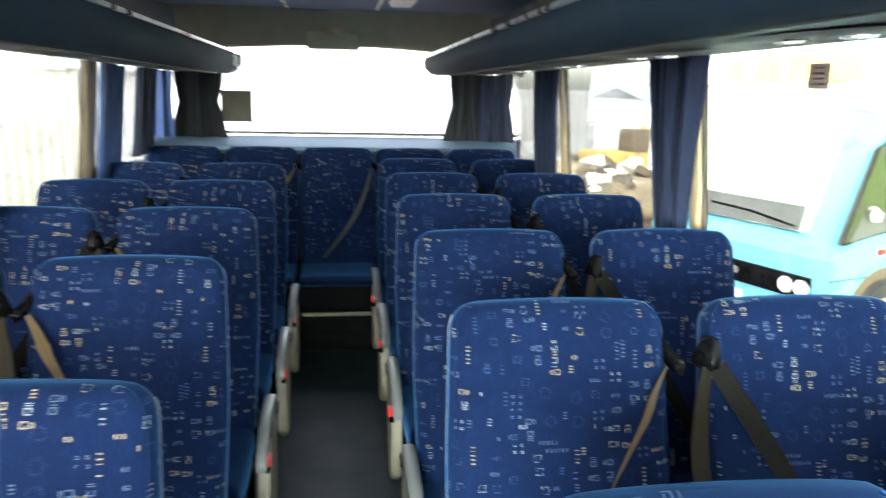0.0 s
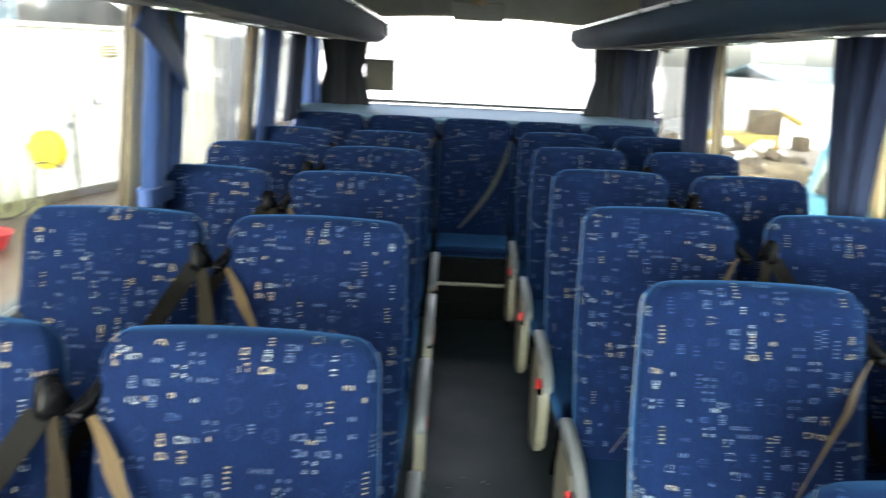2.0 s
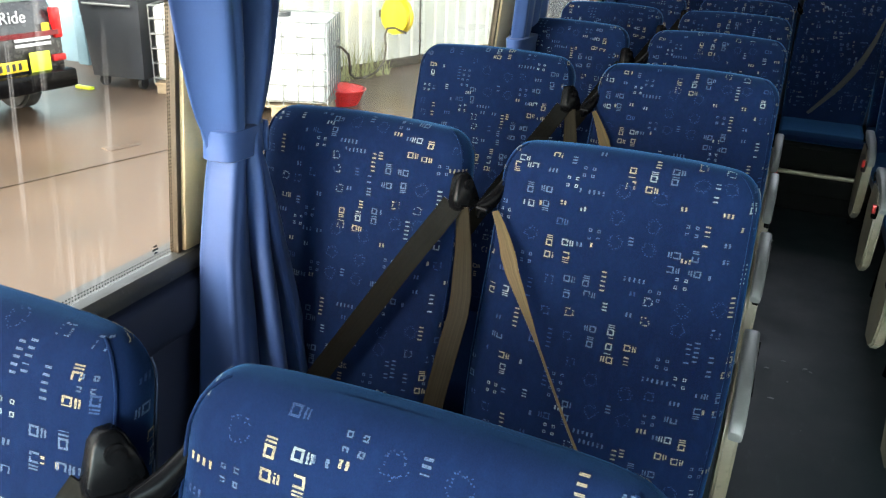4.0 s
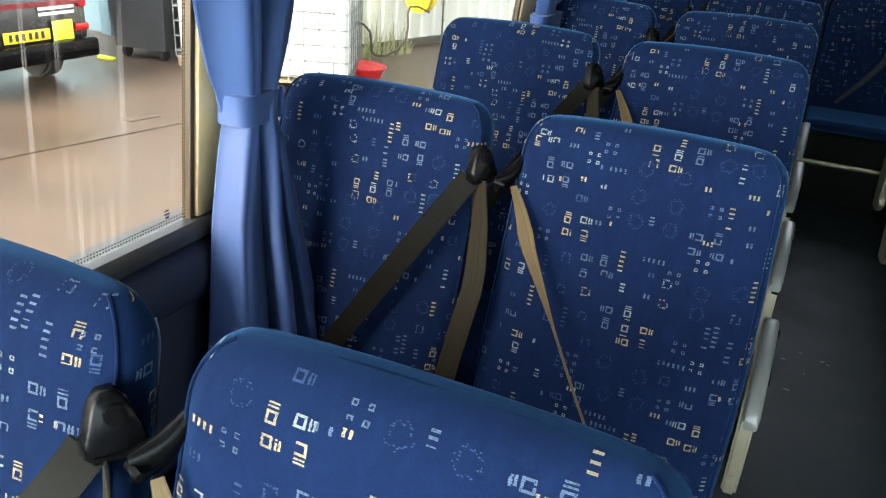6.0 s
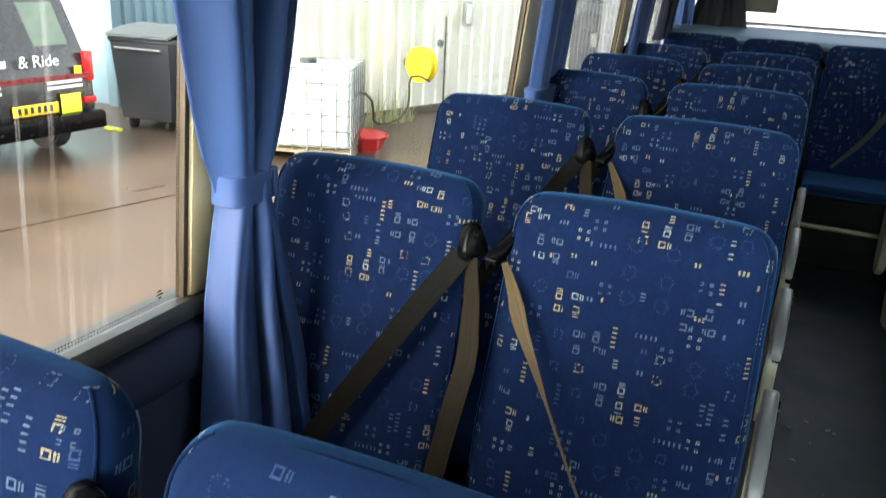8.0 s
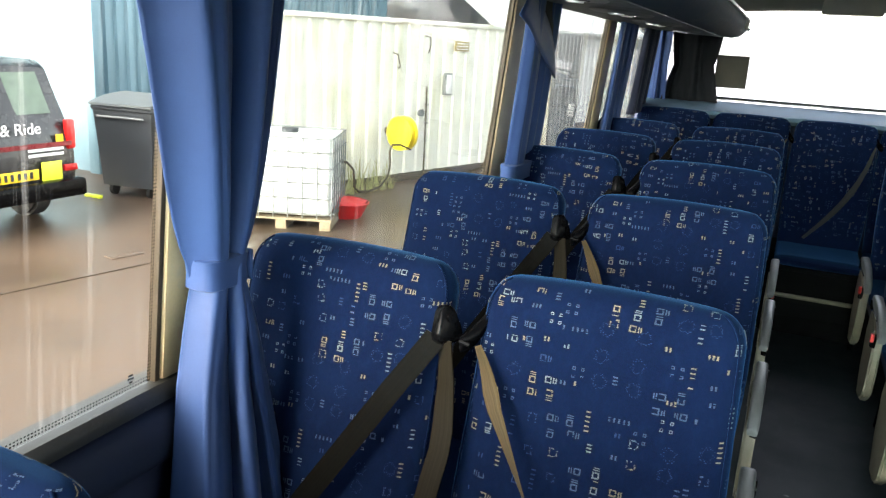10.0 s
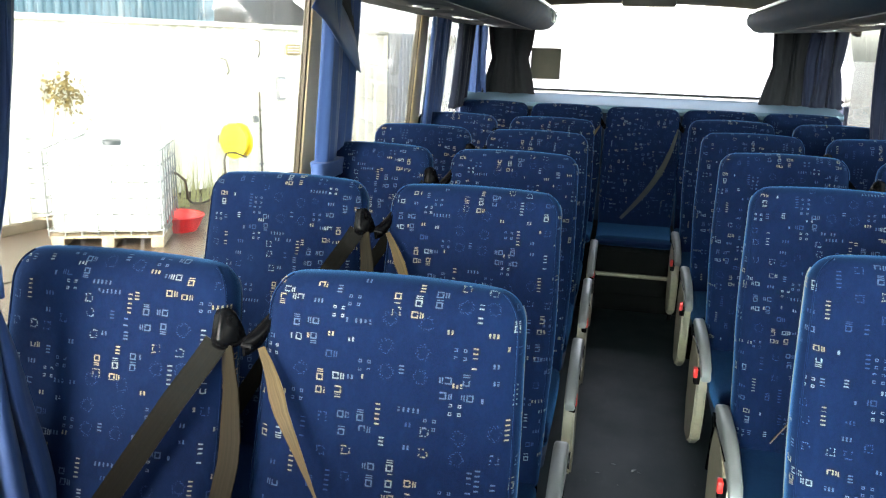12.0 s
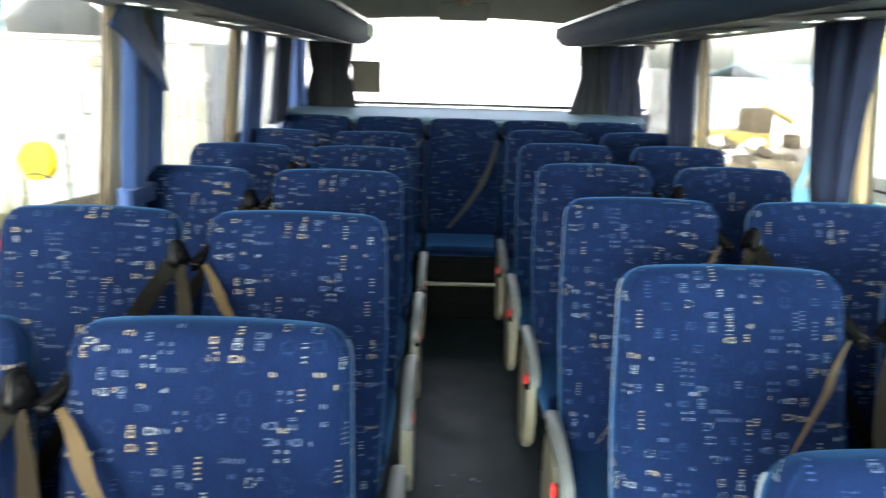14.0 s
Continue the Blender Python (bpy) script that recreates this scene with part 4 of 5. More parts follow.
# ---- the yard outside ----
GROUND = -0.78
M_GROUND = plain("wet_mud_concrete", (0.084, 0.056, 0.037), 0.45, vary=0.3, scale=0.6, grain=30, bump=0.3, wear=(0.058, 0.040, 0.028))
def streaked(name, clean, dirt):
    """Painted sheet with grime that has run down it."""
    n = Nodes(name)
    c = n.coords()
    runs = n.noise(n.stretch(c, 5.0, 5.0, 0.35), 1.0, 5.0, 0.65)
    blot = n.noise(c, 1.3, 4.0)
    f = n.ramp(n.m("ADD", n.m("MULTIPLY", runs, 0.6), n.m("MULTIPLY", blot, 0.4)), 0.50, 0.72)
    n.set(color=n.mix(f, rgb(*clean), rgb(*dirt)), rough=0.5)
    n.bump(n.noise(c, 60.0, 3.0), 0.1, 0.002)
    return n.mat


M_WALLOUT = streaked("cream_painted_steel", (0.76, 0.74, 0.66), (0.50, 0.50, 0.30))
M_TEAL = plain("teal_sheet", (0.13, 0.22, 0.27), 0.5, vary=0.15, scale=1.0)
M_WHITEPL = plain("white_tank_plastic", (0.8, 0.8, 0.76), 0.4, vary=0.06)
M_CAGE = plain("galvanised_cage", (0.20, 0.21, 0.21), 0.5, 0.4)
M_YELLOW = plain("yellow_plastic", (0.80, 0.62, 0.02), 0.4, vary=0.1)
M_REDPL = plain("red_basin_plastic", (0.65, 0.02, 0.02), 0.4, vary=0.1)
M_VAN = plain("dark_van_paint", (0.018, 0.018, 0.02), 0.25, vary=0.2)
M_BIN = plain("dark_bin_plastic", (0.03, 0.034, 0.04), 0.5)
M_LID = plain("grey_lid_plastic", (0.085, 0.095, 0.10), 0.6)
M_BLUEBUS = plain("sky_blue_paint", (0.11, 0.34, 0.47), 0.3, vary=0.08, scale=2)
thing("ground", box(0, 0, GROUND - 0.05, 600, 600, 0.1), M_GROUND, "wet brown muddy concrete yard", "ground", kind="structure")

M_JOINT = plain("wet_joint", (0.062, 0.042, 0.028), 0.5, vary=0.35, scale=3.0)
jd = Vector((-5.69, 5.87, 0)) - Vector((-6.08, 4.33, 0))
ja = math.degrees(math.atan2(jd.y, jd.x))
joint = thing("ground_joint", moved(box(0, 0, 0, 3.4, 0.022, 0.012), pose(-5.92, 4.95, GROUND + 0.004, 0, 0, ja)), M_JOINT, "dark wet joint between concrete slabs", "joint", kind="structure")
drain = base("drain_cover", -6.15, 5.72, GROUND, "small dark drain cover in the wet concrete", "drain cover", rz=ja)
part("frame", box(0, 0, 0.004, 0.34, 0.16, 0.012, 0.003), M_JOINT, drain)
for i in range(5):
    part("slot", box(-0.12 + 0.06 * i, 0, 0.009, 0.022, 0.11, 0.008), M_GROUND, drain)

M_GREEN = plain("lime_paint", (0.25, 0.62, 0.06), 0.35, vary=0.1)
M_VANRED = plain("red_stripe", (0.16, 0.008, 0.012), 0.3)
M_TAIL = plain("tail_lamp_red", (0.50, 0.01, 0.01), 0.2)
M_PLATE = plain("yellow_plate", (0.80, 0.55, 0.02), 0.35, vary=0.06)
M_PALEYELLOW = plain("faded_yellow_panel", (0.42, 0.36, 0.12), 0.4, vary=0.08)
M_LIME = plain("lime_reflector", (0.75, 0.85, 0.05), 0.35, vary=0.1)
M_NOTICE, M_NOTICE_INK = cloth("notice_paper", (0.36, 0.30, 0.28), (0.42, 0.35, 0.33), 0.0, 0.85), cloth("notice_ink", (0.20, 0.16, 0.18), (0.24, 0.20, 0.22), 0.0, 0.8)
M_CHARS = plain("dark_bars", (0.02, 0.02, 0.02), 0.5)
M_PALE = plain("pale_lettering", (0.75, 0.75, 0.75), 0.5, vary=0.08)
M_TYRE = plain("tyre_rubber", (0.018, 0.018, 0.018), 0.8)
M_RIM = plain("wheel_rim", (0.45, 0.42, 0.36), 0.4, 0.6)
M_DARKGLASS = plain("vehicle_glass", (0.06, 0.08, 0.08), 0.08, vary=0.15)
M_CARGLASS = plain("car_rear_glass", (0.10, 0.14, 0.10), 0.1, vary=0.2)
M_SKYGLASS = plain("sky_reflection_glass", (0.42, 0.50, 0.42), 0.1, vary=0.15)
M_WOOD = plain("pallet_wood", (0.26, 0.20, 0.13), 0.8, vary=0.25)
M_RUST = plain("rusty_pipe", (0.085, 0.065, 0.042), 0.7, vary=0.3)
M_MACHINE = plain("weathered_machine_yellow", (0.32, 0.24, 0.07), 0.55, vary=0.25)
M_RUBBLE = plain("stone_heap", (0.20, 0.165, 0.11), 0.9, vary=0.6, scale=3, wear=(0.09, 0.07, 0.05))


def sheet(w, h, pitch, depth, t=0.02):
    """Ribbed steel sheet in the xz plane, facing -y."""
    bm = bmesh.new()
    rows = []
    n = int(w / pitch)
    xs = []
    for i in range(n):
        x = i * pitch
        xs += [(x, 0), (x + pitch * 0.45, 0), (x + pitch * 0.55, depth), (x + pitch * 0.90, depth)]
    xs.append((w, 0))
    lo = [bm.verts.new((x, y, 0)) for x, y in xs]
    hi = [bm.verts.new((x, y, h)) for x, y in xs]
    for i in range(len(xs) - 1):
        bm.faces.new((lo[i], lo[i + 1], hi[i + 1], hi[i]))
    return bm


# the cream steel wall of the wash bay
wa, wb = Vector((-6.95, 7.55)), Vector((-5.2, 13.2))
ang = math.degrees(math.atan2(wb.y - wa.y, wb.x - wa.x))
L = 7.95
WALLDIR = (wb - wa).normalized()
wall = base("yard_wall", wa.x, wa.y, GROUND, "stained cream painted steel yard wall", "wall", kind="structure", rz=ang)
part("wall_sheet", sheet(L, 2.44, 0.28, 0.030), M_WALLOUT, wall, "", 0)
part("wall_back", box(L / 2, 0.09, 1.22, L, 0.08, 2.44), M_WALLOUT, wall)
part("top_rail", box(L / 2, 0.03, 2.46, L, 0.14, 0.07, 0.01), M_WALLOUT, wall)
part("bottom_rail", box(L / 2, 0.0, 0.06, L, 0.10, 0.12, 0.01), M_RUST, wall)
part("pipe", tube([(4.32, -0.05, 0.02), (4.30, -0.05, 1.48)], 0.014, 8), M_RUST, wall, "rusty upright pipe")
for z in (0.35, 0.62, 0.9, 1.2):
    part("pipe_clip", box(4.33, -0.035, z, 0.07, 0.05, 0.025, 0.004), M_CAGE, wall)
part("valve", disc(4.18, -0.06, 1.07, 0.055, 0.06, "y", 16), M_CAGE, wall, "grey valve")
sb = part("switch_box", box(4.80, -0.05, 1.515, 0.17, 0.08, 0.35, 0.01), M_CAGE, wall, "grey switch box with a pale face")
part("face", box(4.80, -0.093, 1.515, 0.13, 0.008, 0.30, 0.004), M_PALE, sb)
part("hook", tube([(4.26, 0.0, 2.26), (4.26, -0.12, 2.24), (4.24, -0.14, 2.08), (4.26, -0.08, 2.00)], 0.012, 6), M_RUST, wall, "bent steel hook")
part("bracket", tube([(3.55, 0.0, 1.99), (3.56, -0.10, 1.97), (3.62, -0.10, 1.80), (3.66, -0.02, 1.76)], 0.012, 6), M_RUST, wall, "bent steel bracket")
part("sign", box(5.14, -0.03, 2.12, 0.36, 0.02, 0.16, 0.004), M_MACHINE, wall, "faded brown sign")
for i in range(3):
    part("lettering_bar", box(5.14, -0.043, 2.165 - 0.045 * i, 0.28, 0.006, 0.016), M_PALE, wall)

# leaves and stems added in place of a yellow-brown mossy patch
creeper = bmesh.new()
rnd = random.Random(21)
for i in range(190):
    x0, z0 = rnd.gauss(0.9, 0.16), rnd.gauss(1.62, 0.13)
    z0 -= 0.5 * max(0.0, x0 - 0.9)
    r, a = rnd.uniform(0.014, 0.034), rnd.uniform(0, 6.28)
    tilt = rnd.uniform(-0.6, 0.6)
    creeper.faces.new([creeper.verts.new((x0 + r * k * math.cos(a + q), -0.05 - rnd.uniform(0, 0.06) + tilt * r * math.sin(q), z0 + r * k * math.sin(a + q))) for q, k in ((0, 1.3), (1.2, 0.7), (3.14, 1.0), (5.0, 0.7))])
stems = tube([(0.62, -0.04, 0.0), (0.70, -0.05, 0.9), (0.82, -0.06, 1.55)], 0.008, 6, creeper)
cp = thing("creeper", stems, plain("dry_leaf", (0.22, 0.16, 0.05), 0.8, vary=0.35, scale=12), "dry yellow-brown leaves standing in for a mossy patch on the cream wall", "creeper", kind="stuff", smooth=0)
cp.matrix_basis = pose(wa.x, wa.y, GROUND, 0, 0, ang)

shut = wa + WALLDIR * 8.52
M_SHUTTER = streaked("weathered_grey_sheet", (0.30, 0.31, 0.33), (0.17, 0.17, 0.18))
cab = base("storage_cabinet", shut.x, shut.y, GROUND, "weathered grey ribbed steel cabinet at the end of the yard wall", "cabinet", rz=ang)
part("body", box(0, 0.30, 1.22, 0.96, 0.56, 2.44, 0.015), M_SHUTTER, cab)
for i in range(7):
    part("rib", box(-0.40 + 0.133 * i, 0.008, 1.22, 0.045, 0.03, 2.38, 0.008), M_SHUTTER, cab)
part("label_plate", box(0.22, -0.014, 0.95, 0.20, 0.012, 0.26, 0.003), M_PALE, cab, "small white plate")

# added blades stand in for yellow-green stain patches on the wall
M_STAIN_BLADE = plain("yellow_green_blade", (0.40, 0.39, 0.18), 0.8, vary=0.35, scale=12)
weeds = bmesh.new()
rnd = random.Random(5)
for i in range(170):
    along, out = rnd.uniform(1.6, 3.3), rnd.uniform(0.10, 0.42)
    h, lean_x, lean_y, w = rnd.uniform(0.15, 0.75) * (1.1 - out), rnd.uniform(-0.18, 0.18), rnd.uniform(-0.15, 0.05), rnd.uniform(0.006, 0.016)
    p = [Vector((along + lean_x * t * t, -out + lean_y * t, h * t)) for t in (0, 0.4, 0.75, 1.0)]
    lft = [weeds.verts.new(q - Vector((w * (1 - 0.3 * k), 0, 0))) for k, q in enumerate(p[:3])]
    rgt = [weeds.verts.new(q + Vector((w * (1 - 0.3 * k), 0, 0))) for k, q in enumerate(p[:3])]
    tip = weeds.verts.new(p[3])
    for k in (0, 1):
        weeds.faces.new((lft[k], rgt[k], rgt[k + 1], lft[k + 1]))
    weeds.faces.new((lft[2], rgt[2], tip))
wd = thing("weeds", weeds, M_STAIN_BLADE, "yellow-green blades standing in for stains along the cream wall", "weeds", kind="stuff")
wd.matrix_basis = pose(wa.x, wa.y, GROUND, 0, 0, ang)
reel = base("hose_reel", -5.80, 10.75, GROUND - 0.02, "yellow hose reel mounted on the cream wall", "hose reel", rz=ang)
for dx in (-0.10, 0.02):
    part("flange", disc(dx, -0.30, 0.86, 0.255, 0.03, "x", 28), M_YELLOW, reel)
part("hose_coil", disc(-0.04, -0.30, 0.86, 0.22, 0.10, "x", 28), M_YELLOW, reel, "yellow coiled hose")
part("motor", disc(0.08, -0.30, 0.86, 0.17, 0.09, "x", 20), M_RUST, reel)
part("bracket", box(0.0, -0.10, 0.86, 0.10, 0.34, 0.10, 0.01), M_RUST, reel)
hose = thing("hose", tube([(-5.35 + 0.1 * math.sin(i), 8.4 + i * 0.16, GROUND + 0.45 + 0.28 * math.cos(i * 0.55)) for i in range(14)], 0.016, 6), M_RUST, "dark hose slung along the cream wall", "hose")

basin = base("basin", -5.30, 8.55, GROUND, "red plastic basin on the wet ground", "basin")
bm = ring_mesh([[(r * math.cos(2 * math.pi * k / 24), r * 0.85 * math.sin(2 * math.pi * k / 24), z) for k in range(24)] for r, z in ((0.24, 0.0), (0.33, 0.17), (0.35, 0.19), (0.335, 0.20), (0.31, 0.18), (0.22, 0.03))])
part("bowl", bm, M_REDPL, basin)
part("cloth", ring_mesh([[(0.31 * math.cos(a) * q, 0.25 * math.sin(a) * q, 0.245 - 0.05 * q * q + 0.018 * math.sin(3 * a) * q + 0.02 * noise.noise((math.cos(a) * q * 3, math.sin(a) * q * 3, 1.7))) for a in [2 * math.pi * k / 24 for k in range(24)]] for q in (1.0, 0.75, 0.5, 0.25, 0.05)]), M_REDPL, basin)


def tote(x, y, rz):
    t = base("water_tote", x, y, GROUND, "white plastic liquid tote in a steel cage on a pallet", "liquid tote", "liquid totes", rz=rz)
    part("tank", box(0, 0, 0.62, 1.12, 0.94, 0.92, 0.06, 3), M_WHITEPL, t)
    part("cap", disc(0, 0, 1.10, 0.10, 0.06, "z"), M_BIN, t)
    for z in (0.20, 0.38, 0.56, 0.74, 0.92, 1.08):
        part("cage_bar", tube([(-0.60, -0.50, z), (0.60, -0.50, z), (0.60, 0.50, z), (-0.60, 0.50, z), (-0.60, -0.50, z)], 0.010, 6), M_CAGE, t)
    up = [(-0.60 + 0.171 * i, sy) for i in range(8) for sy in (-0.50, 0.50)] + [(sx, -0.32 + 0.16 * i) for i in range(5) for sx in (-0.60, 0.60)]
    for ux, uy in up:
        part("cage_upright", tube([(ux, uy, 0.14), (ux, uy, 1.09)], 0.009, 6), M_CAGE, t)
    pal = part("pallet", box(0, 0, 0.125, 1.2, 1.0, 0.025), M_WOOD, t, "wooden pallet")
    for px in (-0.52, 0, 0.52):
        part("pallet_block", box(px, 0, 0.055, 0.13, 0.98, 0.11, 0.005), M_WOOD, pal)
    return t


tote(-5.72, 7.98, 22)
tote(-7.12, 8.42, 22)

# wheeled bin
bn = base("wheeled_bin", -8.12, 8.12, GROUND, "large dark wheeled refuse bin with a grey lid", "bin", rz=8)
part("body", ring_mesh([[(-a, -b, z), (a, -b, z), (a, b, z), (-a, b, z)] for a, b, z in ((0.37, 0.40, 0.14), (0.43, 0.46, 1.12), (0.45, 0.48, 1.14), (0.45, 0.48, 1.18))]), M_BIN, bn, "", 20)
part("lid", ring_mesh([[(-0.46, y, z), (0.46, y, z), (0.46, y, z + 0.03), (-0.46, y, z + 0.03)] for y, z in ((-0.51, 1.19), (-0.2, 1.26), (0.2, 1.29), (0.50, 1.23))]), M_LID, bn, "grey hinged lid")
for wx in (-0.28, 0.28):
    for wy in (-0.3, 0.3):
        part("wheel", disc(wx, wy, 0.08, 0.08, 0.05, "x", 16), M_TYRE, bn)
part("handle", tube([(-0.34, -0.50, 1.05), (0.34, -0.50, 1.05)], 0.015), M_CAGE, bn)
thing("lime_strap", box(-8.40, 7.46, GROUND + 0.02, 0.26, 0.07, 0.04, 0.01), M_LIME, "lime yellow strap lying on the wet ground", "strap")

# teal shed
shed = base("shed", -9.6, 8.75, GROUND, "tall teal ribbed steel shed across the yard", "shed", rz=90)
part("wall", sheet(9.0, 5.6, 0.22, 0.045), M_TEAL, shed, "", 0)
part("core", box(4.5, 2.6, 2.8, 9.0, 5.0, 5.6), M_TEAL, shed)
part("roof", ring_mesh([[(x, -0.2, 5.6), (x, 2.5, 6.6), (x, 5.2, 5.6), (x, 5.2, 5.66), (x, 2.5, 6.68), (x, -0.2, 5.66)] for x in (-0.2, 9.2)]), M_TEAL, shed, "", 20)
part("corner_post", box(-0.04, 0.0, 2.8, 0.18, 0.2, 5.6, 0.02), M_TEAL, shed)
low = base("far_shed", -7.2, 19.0, GROUND, "low pale shed with a pitched roof beyond the wall", "shed", rz=72)
part("wall", sheet(7.0, 2.5, 0.25, 0.04), M_PALE, low, "", 0)
part("core", box(3.5, 2.1, 1.25, 7.0, 4.0, 2.5), M_PALE, low)
part("roof", ring_mesh([[(x, -0.25, 2.45), (x, 2.1, 3.9), (x, 4.4, 2.45), (x, 4.4, 2.53), (x, 2.1, 3.98), (x, -0.25, 2.53)] for x in (-0.3, 7.3)]), M_PALE, low, "", 20)

# dark estate car, seen from behind
van = base("estate_car", -7.56, 5.53, GROUND - 0.0, "dark estate car with a red stripe, parked tail towards the coach", "car", rz=86)
prof = [(-0.02, 0.42), (-0.05, 0.60), (-0.04, 0.98), (0.06, 1.22), (0.22, 1.74), (0.34, 1.82), (2.2, 1.86), (2.9, 1.72), (3.5, 1.12), (4.3, 1.00), (4.45, 0.75), (4.45, 0.35), (0.1, 0.33)]


def car_body(half, taper):
    rings = []
    for k in range(9):
        t = -1 + k / 4
        rings.append([(half * t * (1 - taper * max(0, z - 1.0)) * (0.985 if abs(t) == 1 else 1), y + 0.05 * t * t * (1 if y < 1 else -1), z - 0.03 * t * t * (z > 1.5)) for y, z in prof])
    return ring_mesh(rings)


part("body", car_body(0.88, 0.16), M_VAN, van, "", 35)
part("rear_window", ring_mesh([[(-0.66, 0.075, 1.25), (0.66, 0.075, 1.25), (0.60, 0.205, 1.68), (-0.60, 0.205, 1.68)], [(-0.66, 0.10, 1.25), (0.66, 0.10, 1.25), (0.60, 0.23, 1.68), (-0.60, 0.23, 1.68)]]), M_CARGLASS, van, "grey-green rear window")
part("stripe", box(0, -0.052, 0.93, 1.60, 0.012, 0.05), M_VANRED, van, "red stripe")
part("bumper", box(0, -0.10, 0.455, 1.76, 0.16, 0.20, 0.04), M_BLACK, van)
pl = part("number_plate", box(0.10, -0.075, 0.635, 0.52, 0.014, 0.112, 0.004), M_PLATE, van, "yellow number plate")
for i, bx_ in enumerate((-0.19, -0.12, -0.05, 0.03, 0.10, 0.17)):
    part("bar", box(0.10 + bx_, -0.083, 0.635, 0.035, 0.004, 0.07), M_CHARS, pl)
part("reflector", box(0.52, -0.075, 0.655, 0.24, 0.014, 0.20, 0.004), M_LIME, van, "bright lime yellow reflector panel")
for sx in (-1, 1):
    part("tail_lamp", box(sx * 0.82, 0.0, 1.02, 0.10, 0.08, 0.32, 0.02), M_TAIL, van)
    part("fog_lamp", box(sx * 0.78, -0.03, 0.66, 0.16, 0.05, 0.07, 0.01), M_TAIL, van)
    for wy in (0.75, 3.5):
        w = part("wheel", disc(sx * 0.78, wy, 0.33, 0.33, 0.22, "x", 28, None, 0.03), M_TYRE, van)
        part("rim", disc(sx * 0.90, wy, 0.33, 0.20, 0.02, "x", 24), M_RIM, w)
for i in range(2):
    part("lettering_bar", box(0.48, -0.058, 0.885 - i * 0.055, 0.42, 0.006, 0.03), M_PALE, van, "pale lettering")
    part("lettering_bar", box(-0.45, -0.058, 0.885 - i * 0.055, 0.42, 0.006, 0.03), M_PALE, van, "pale lettering")
part("lettering_bar", box(-0.40, -0.045, 1.11, 0.50, 0.006, 0.07), M_PALE, van, "pale lettering")
word = bpy.data.curves.new("lettering", "FONT")
word.body, word.size, word.extrude = "& Ride", 0.17, 0.003
word.materials.append(M_PALE)
txt = new("lettering", word)
txt.parent = van
txt.matrix_basis = pose(-0.02, -0.052, 1.06, 90, 0, 0)
txt["label"] = "pale painted word"
part("badge", box(0.66, -0.045, 0.99, 0.09, 0.006, 0.09), M_PLATE, van, "small yellow badge")

# sky blue midi bus on the other side
M_DASH = plain("grey_dash", (0.075, 0.078, 0.075), 0.6, vary=0.3, scale=5)
bus = base("midi_bus", 4.02, 6.00, GROUND, "sky blue midi bus with white upper front, parked facing the coach", "bus", rz=20)
bp = [(0.10, 0.28), (0.0, 0.40), (0.02, 0.98), (0.20, 1.12), (0.62, 2.45), (0.75, 2.78), (0.95, 2.86), (7.0, 2.88), (7.0, 0.30), (1.45, 0.30)]
rings = []
for k in range(13):
    t = -1 + k / 6
    y = 1.12 + 1.12 * t
    c = abs(t) ** 6
    rings.append([(x + 0.08 * c * (x < 1.2), y, z - 0.10 * c * (z > 2)) for x, z in bp])
part("body", ring_mesh(rings), M_BLUEBUS, bus, "", 35)
up_rings = []
for k in range(13):
    t = -1 + k / 6
    c = abs(t) ** 6
    up_rings.append([(x - 0.007 + 0.08 * c * (x < 1.2), 1.12 + 1.128 * t, z - 0.10 * c * (z > 2)) for x, z in ((0.55, 2.25), (0.62, 2.45), (0.75, 2.79), (0.95, 2.868), (7.01, 2.888), (7.01, 2.3))])
part("upper_skin", ring_mesh(up_rings), M_PALE, bus, "white upper body", 35)
part("dash_strip", ring_mesh([[(0.185 + dx, 0.45, 1.17), (0.185 + dx, 1.98, 1.17), (0.255 + dx, 1.97, 1.38), (0.255 + dx, 0.46, 1.38)] for dx in (-0.030, 0.0)]), M_DASH, bus, "grey dashboard seen through the windscreen")
part("wiper", tube([(0.165, 0.5, 1.20), (0.185, 1.0, 1.26), (0.19, 1.5, 1.28)], 0.012, 6), M_BLACK, bus, "black wiper")
# the sky's reflection is painted in as the glass's pale base colour
part("windscreen", ring_mesh([[(0.19 + dx, 0.40, 1.16), (0.19 + dx, 2.04, 1.16), (0.595 + dx, 1.98, 2.40), (0.595 + dx, 0.34, 2.40)] for dx in (-0.022, 0.02)]), M_SKYGLASS, bus, "windscreen with the sky's reflection put into its pale colour")
part("destination_box", ring_mesh([[(0.60 + dx, 0.35, 2.46), (0.60 + dx, 1.90, 2.46), (0.71 + dx, 1.88, 2.72), (0.71 + dx, 0.37, 2.72)] for dx in (-0.026, 0.02)]), M_PALEYELLOW, bus, "pale yellow destination panel")
part("upper_front", ring_mesh([[(0.605 + dx, 0.05, 2.42), (0.605 + dx, 2.19, 2.42), (0.735 + dx, 2.16, 2.76), (0.735 + dx, 0.08, 2.76)] for dx in (-0.016, 0.02)]), M_PALE, bus, "white panel over the windscreen")
part("grille", box(0.0, 1.12, 0.72, 0.03, 1.95, 0.20, 0.01), M_BLACK, bus)
part("name_bar", box(-0.018, 1.12, 0.73, 0.006, 0.40, 0.06), M_CAGE, bus)
for y in (0.22, 0.38, 1.86, 2.02):
    h = part("headlamp", disc(-0.01, y, 0.72, 0.075, 0.04, "x", 20), M_STEEL, bus)
    part("lens", disc(-0.035, y, 0.72, 0.065, 0.012, "x", 20), M_PALE, h)
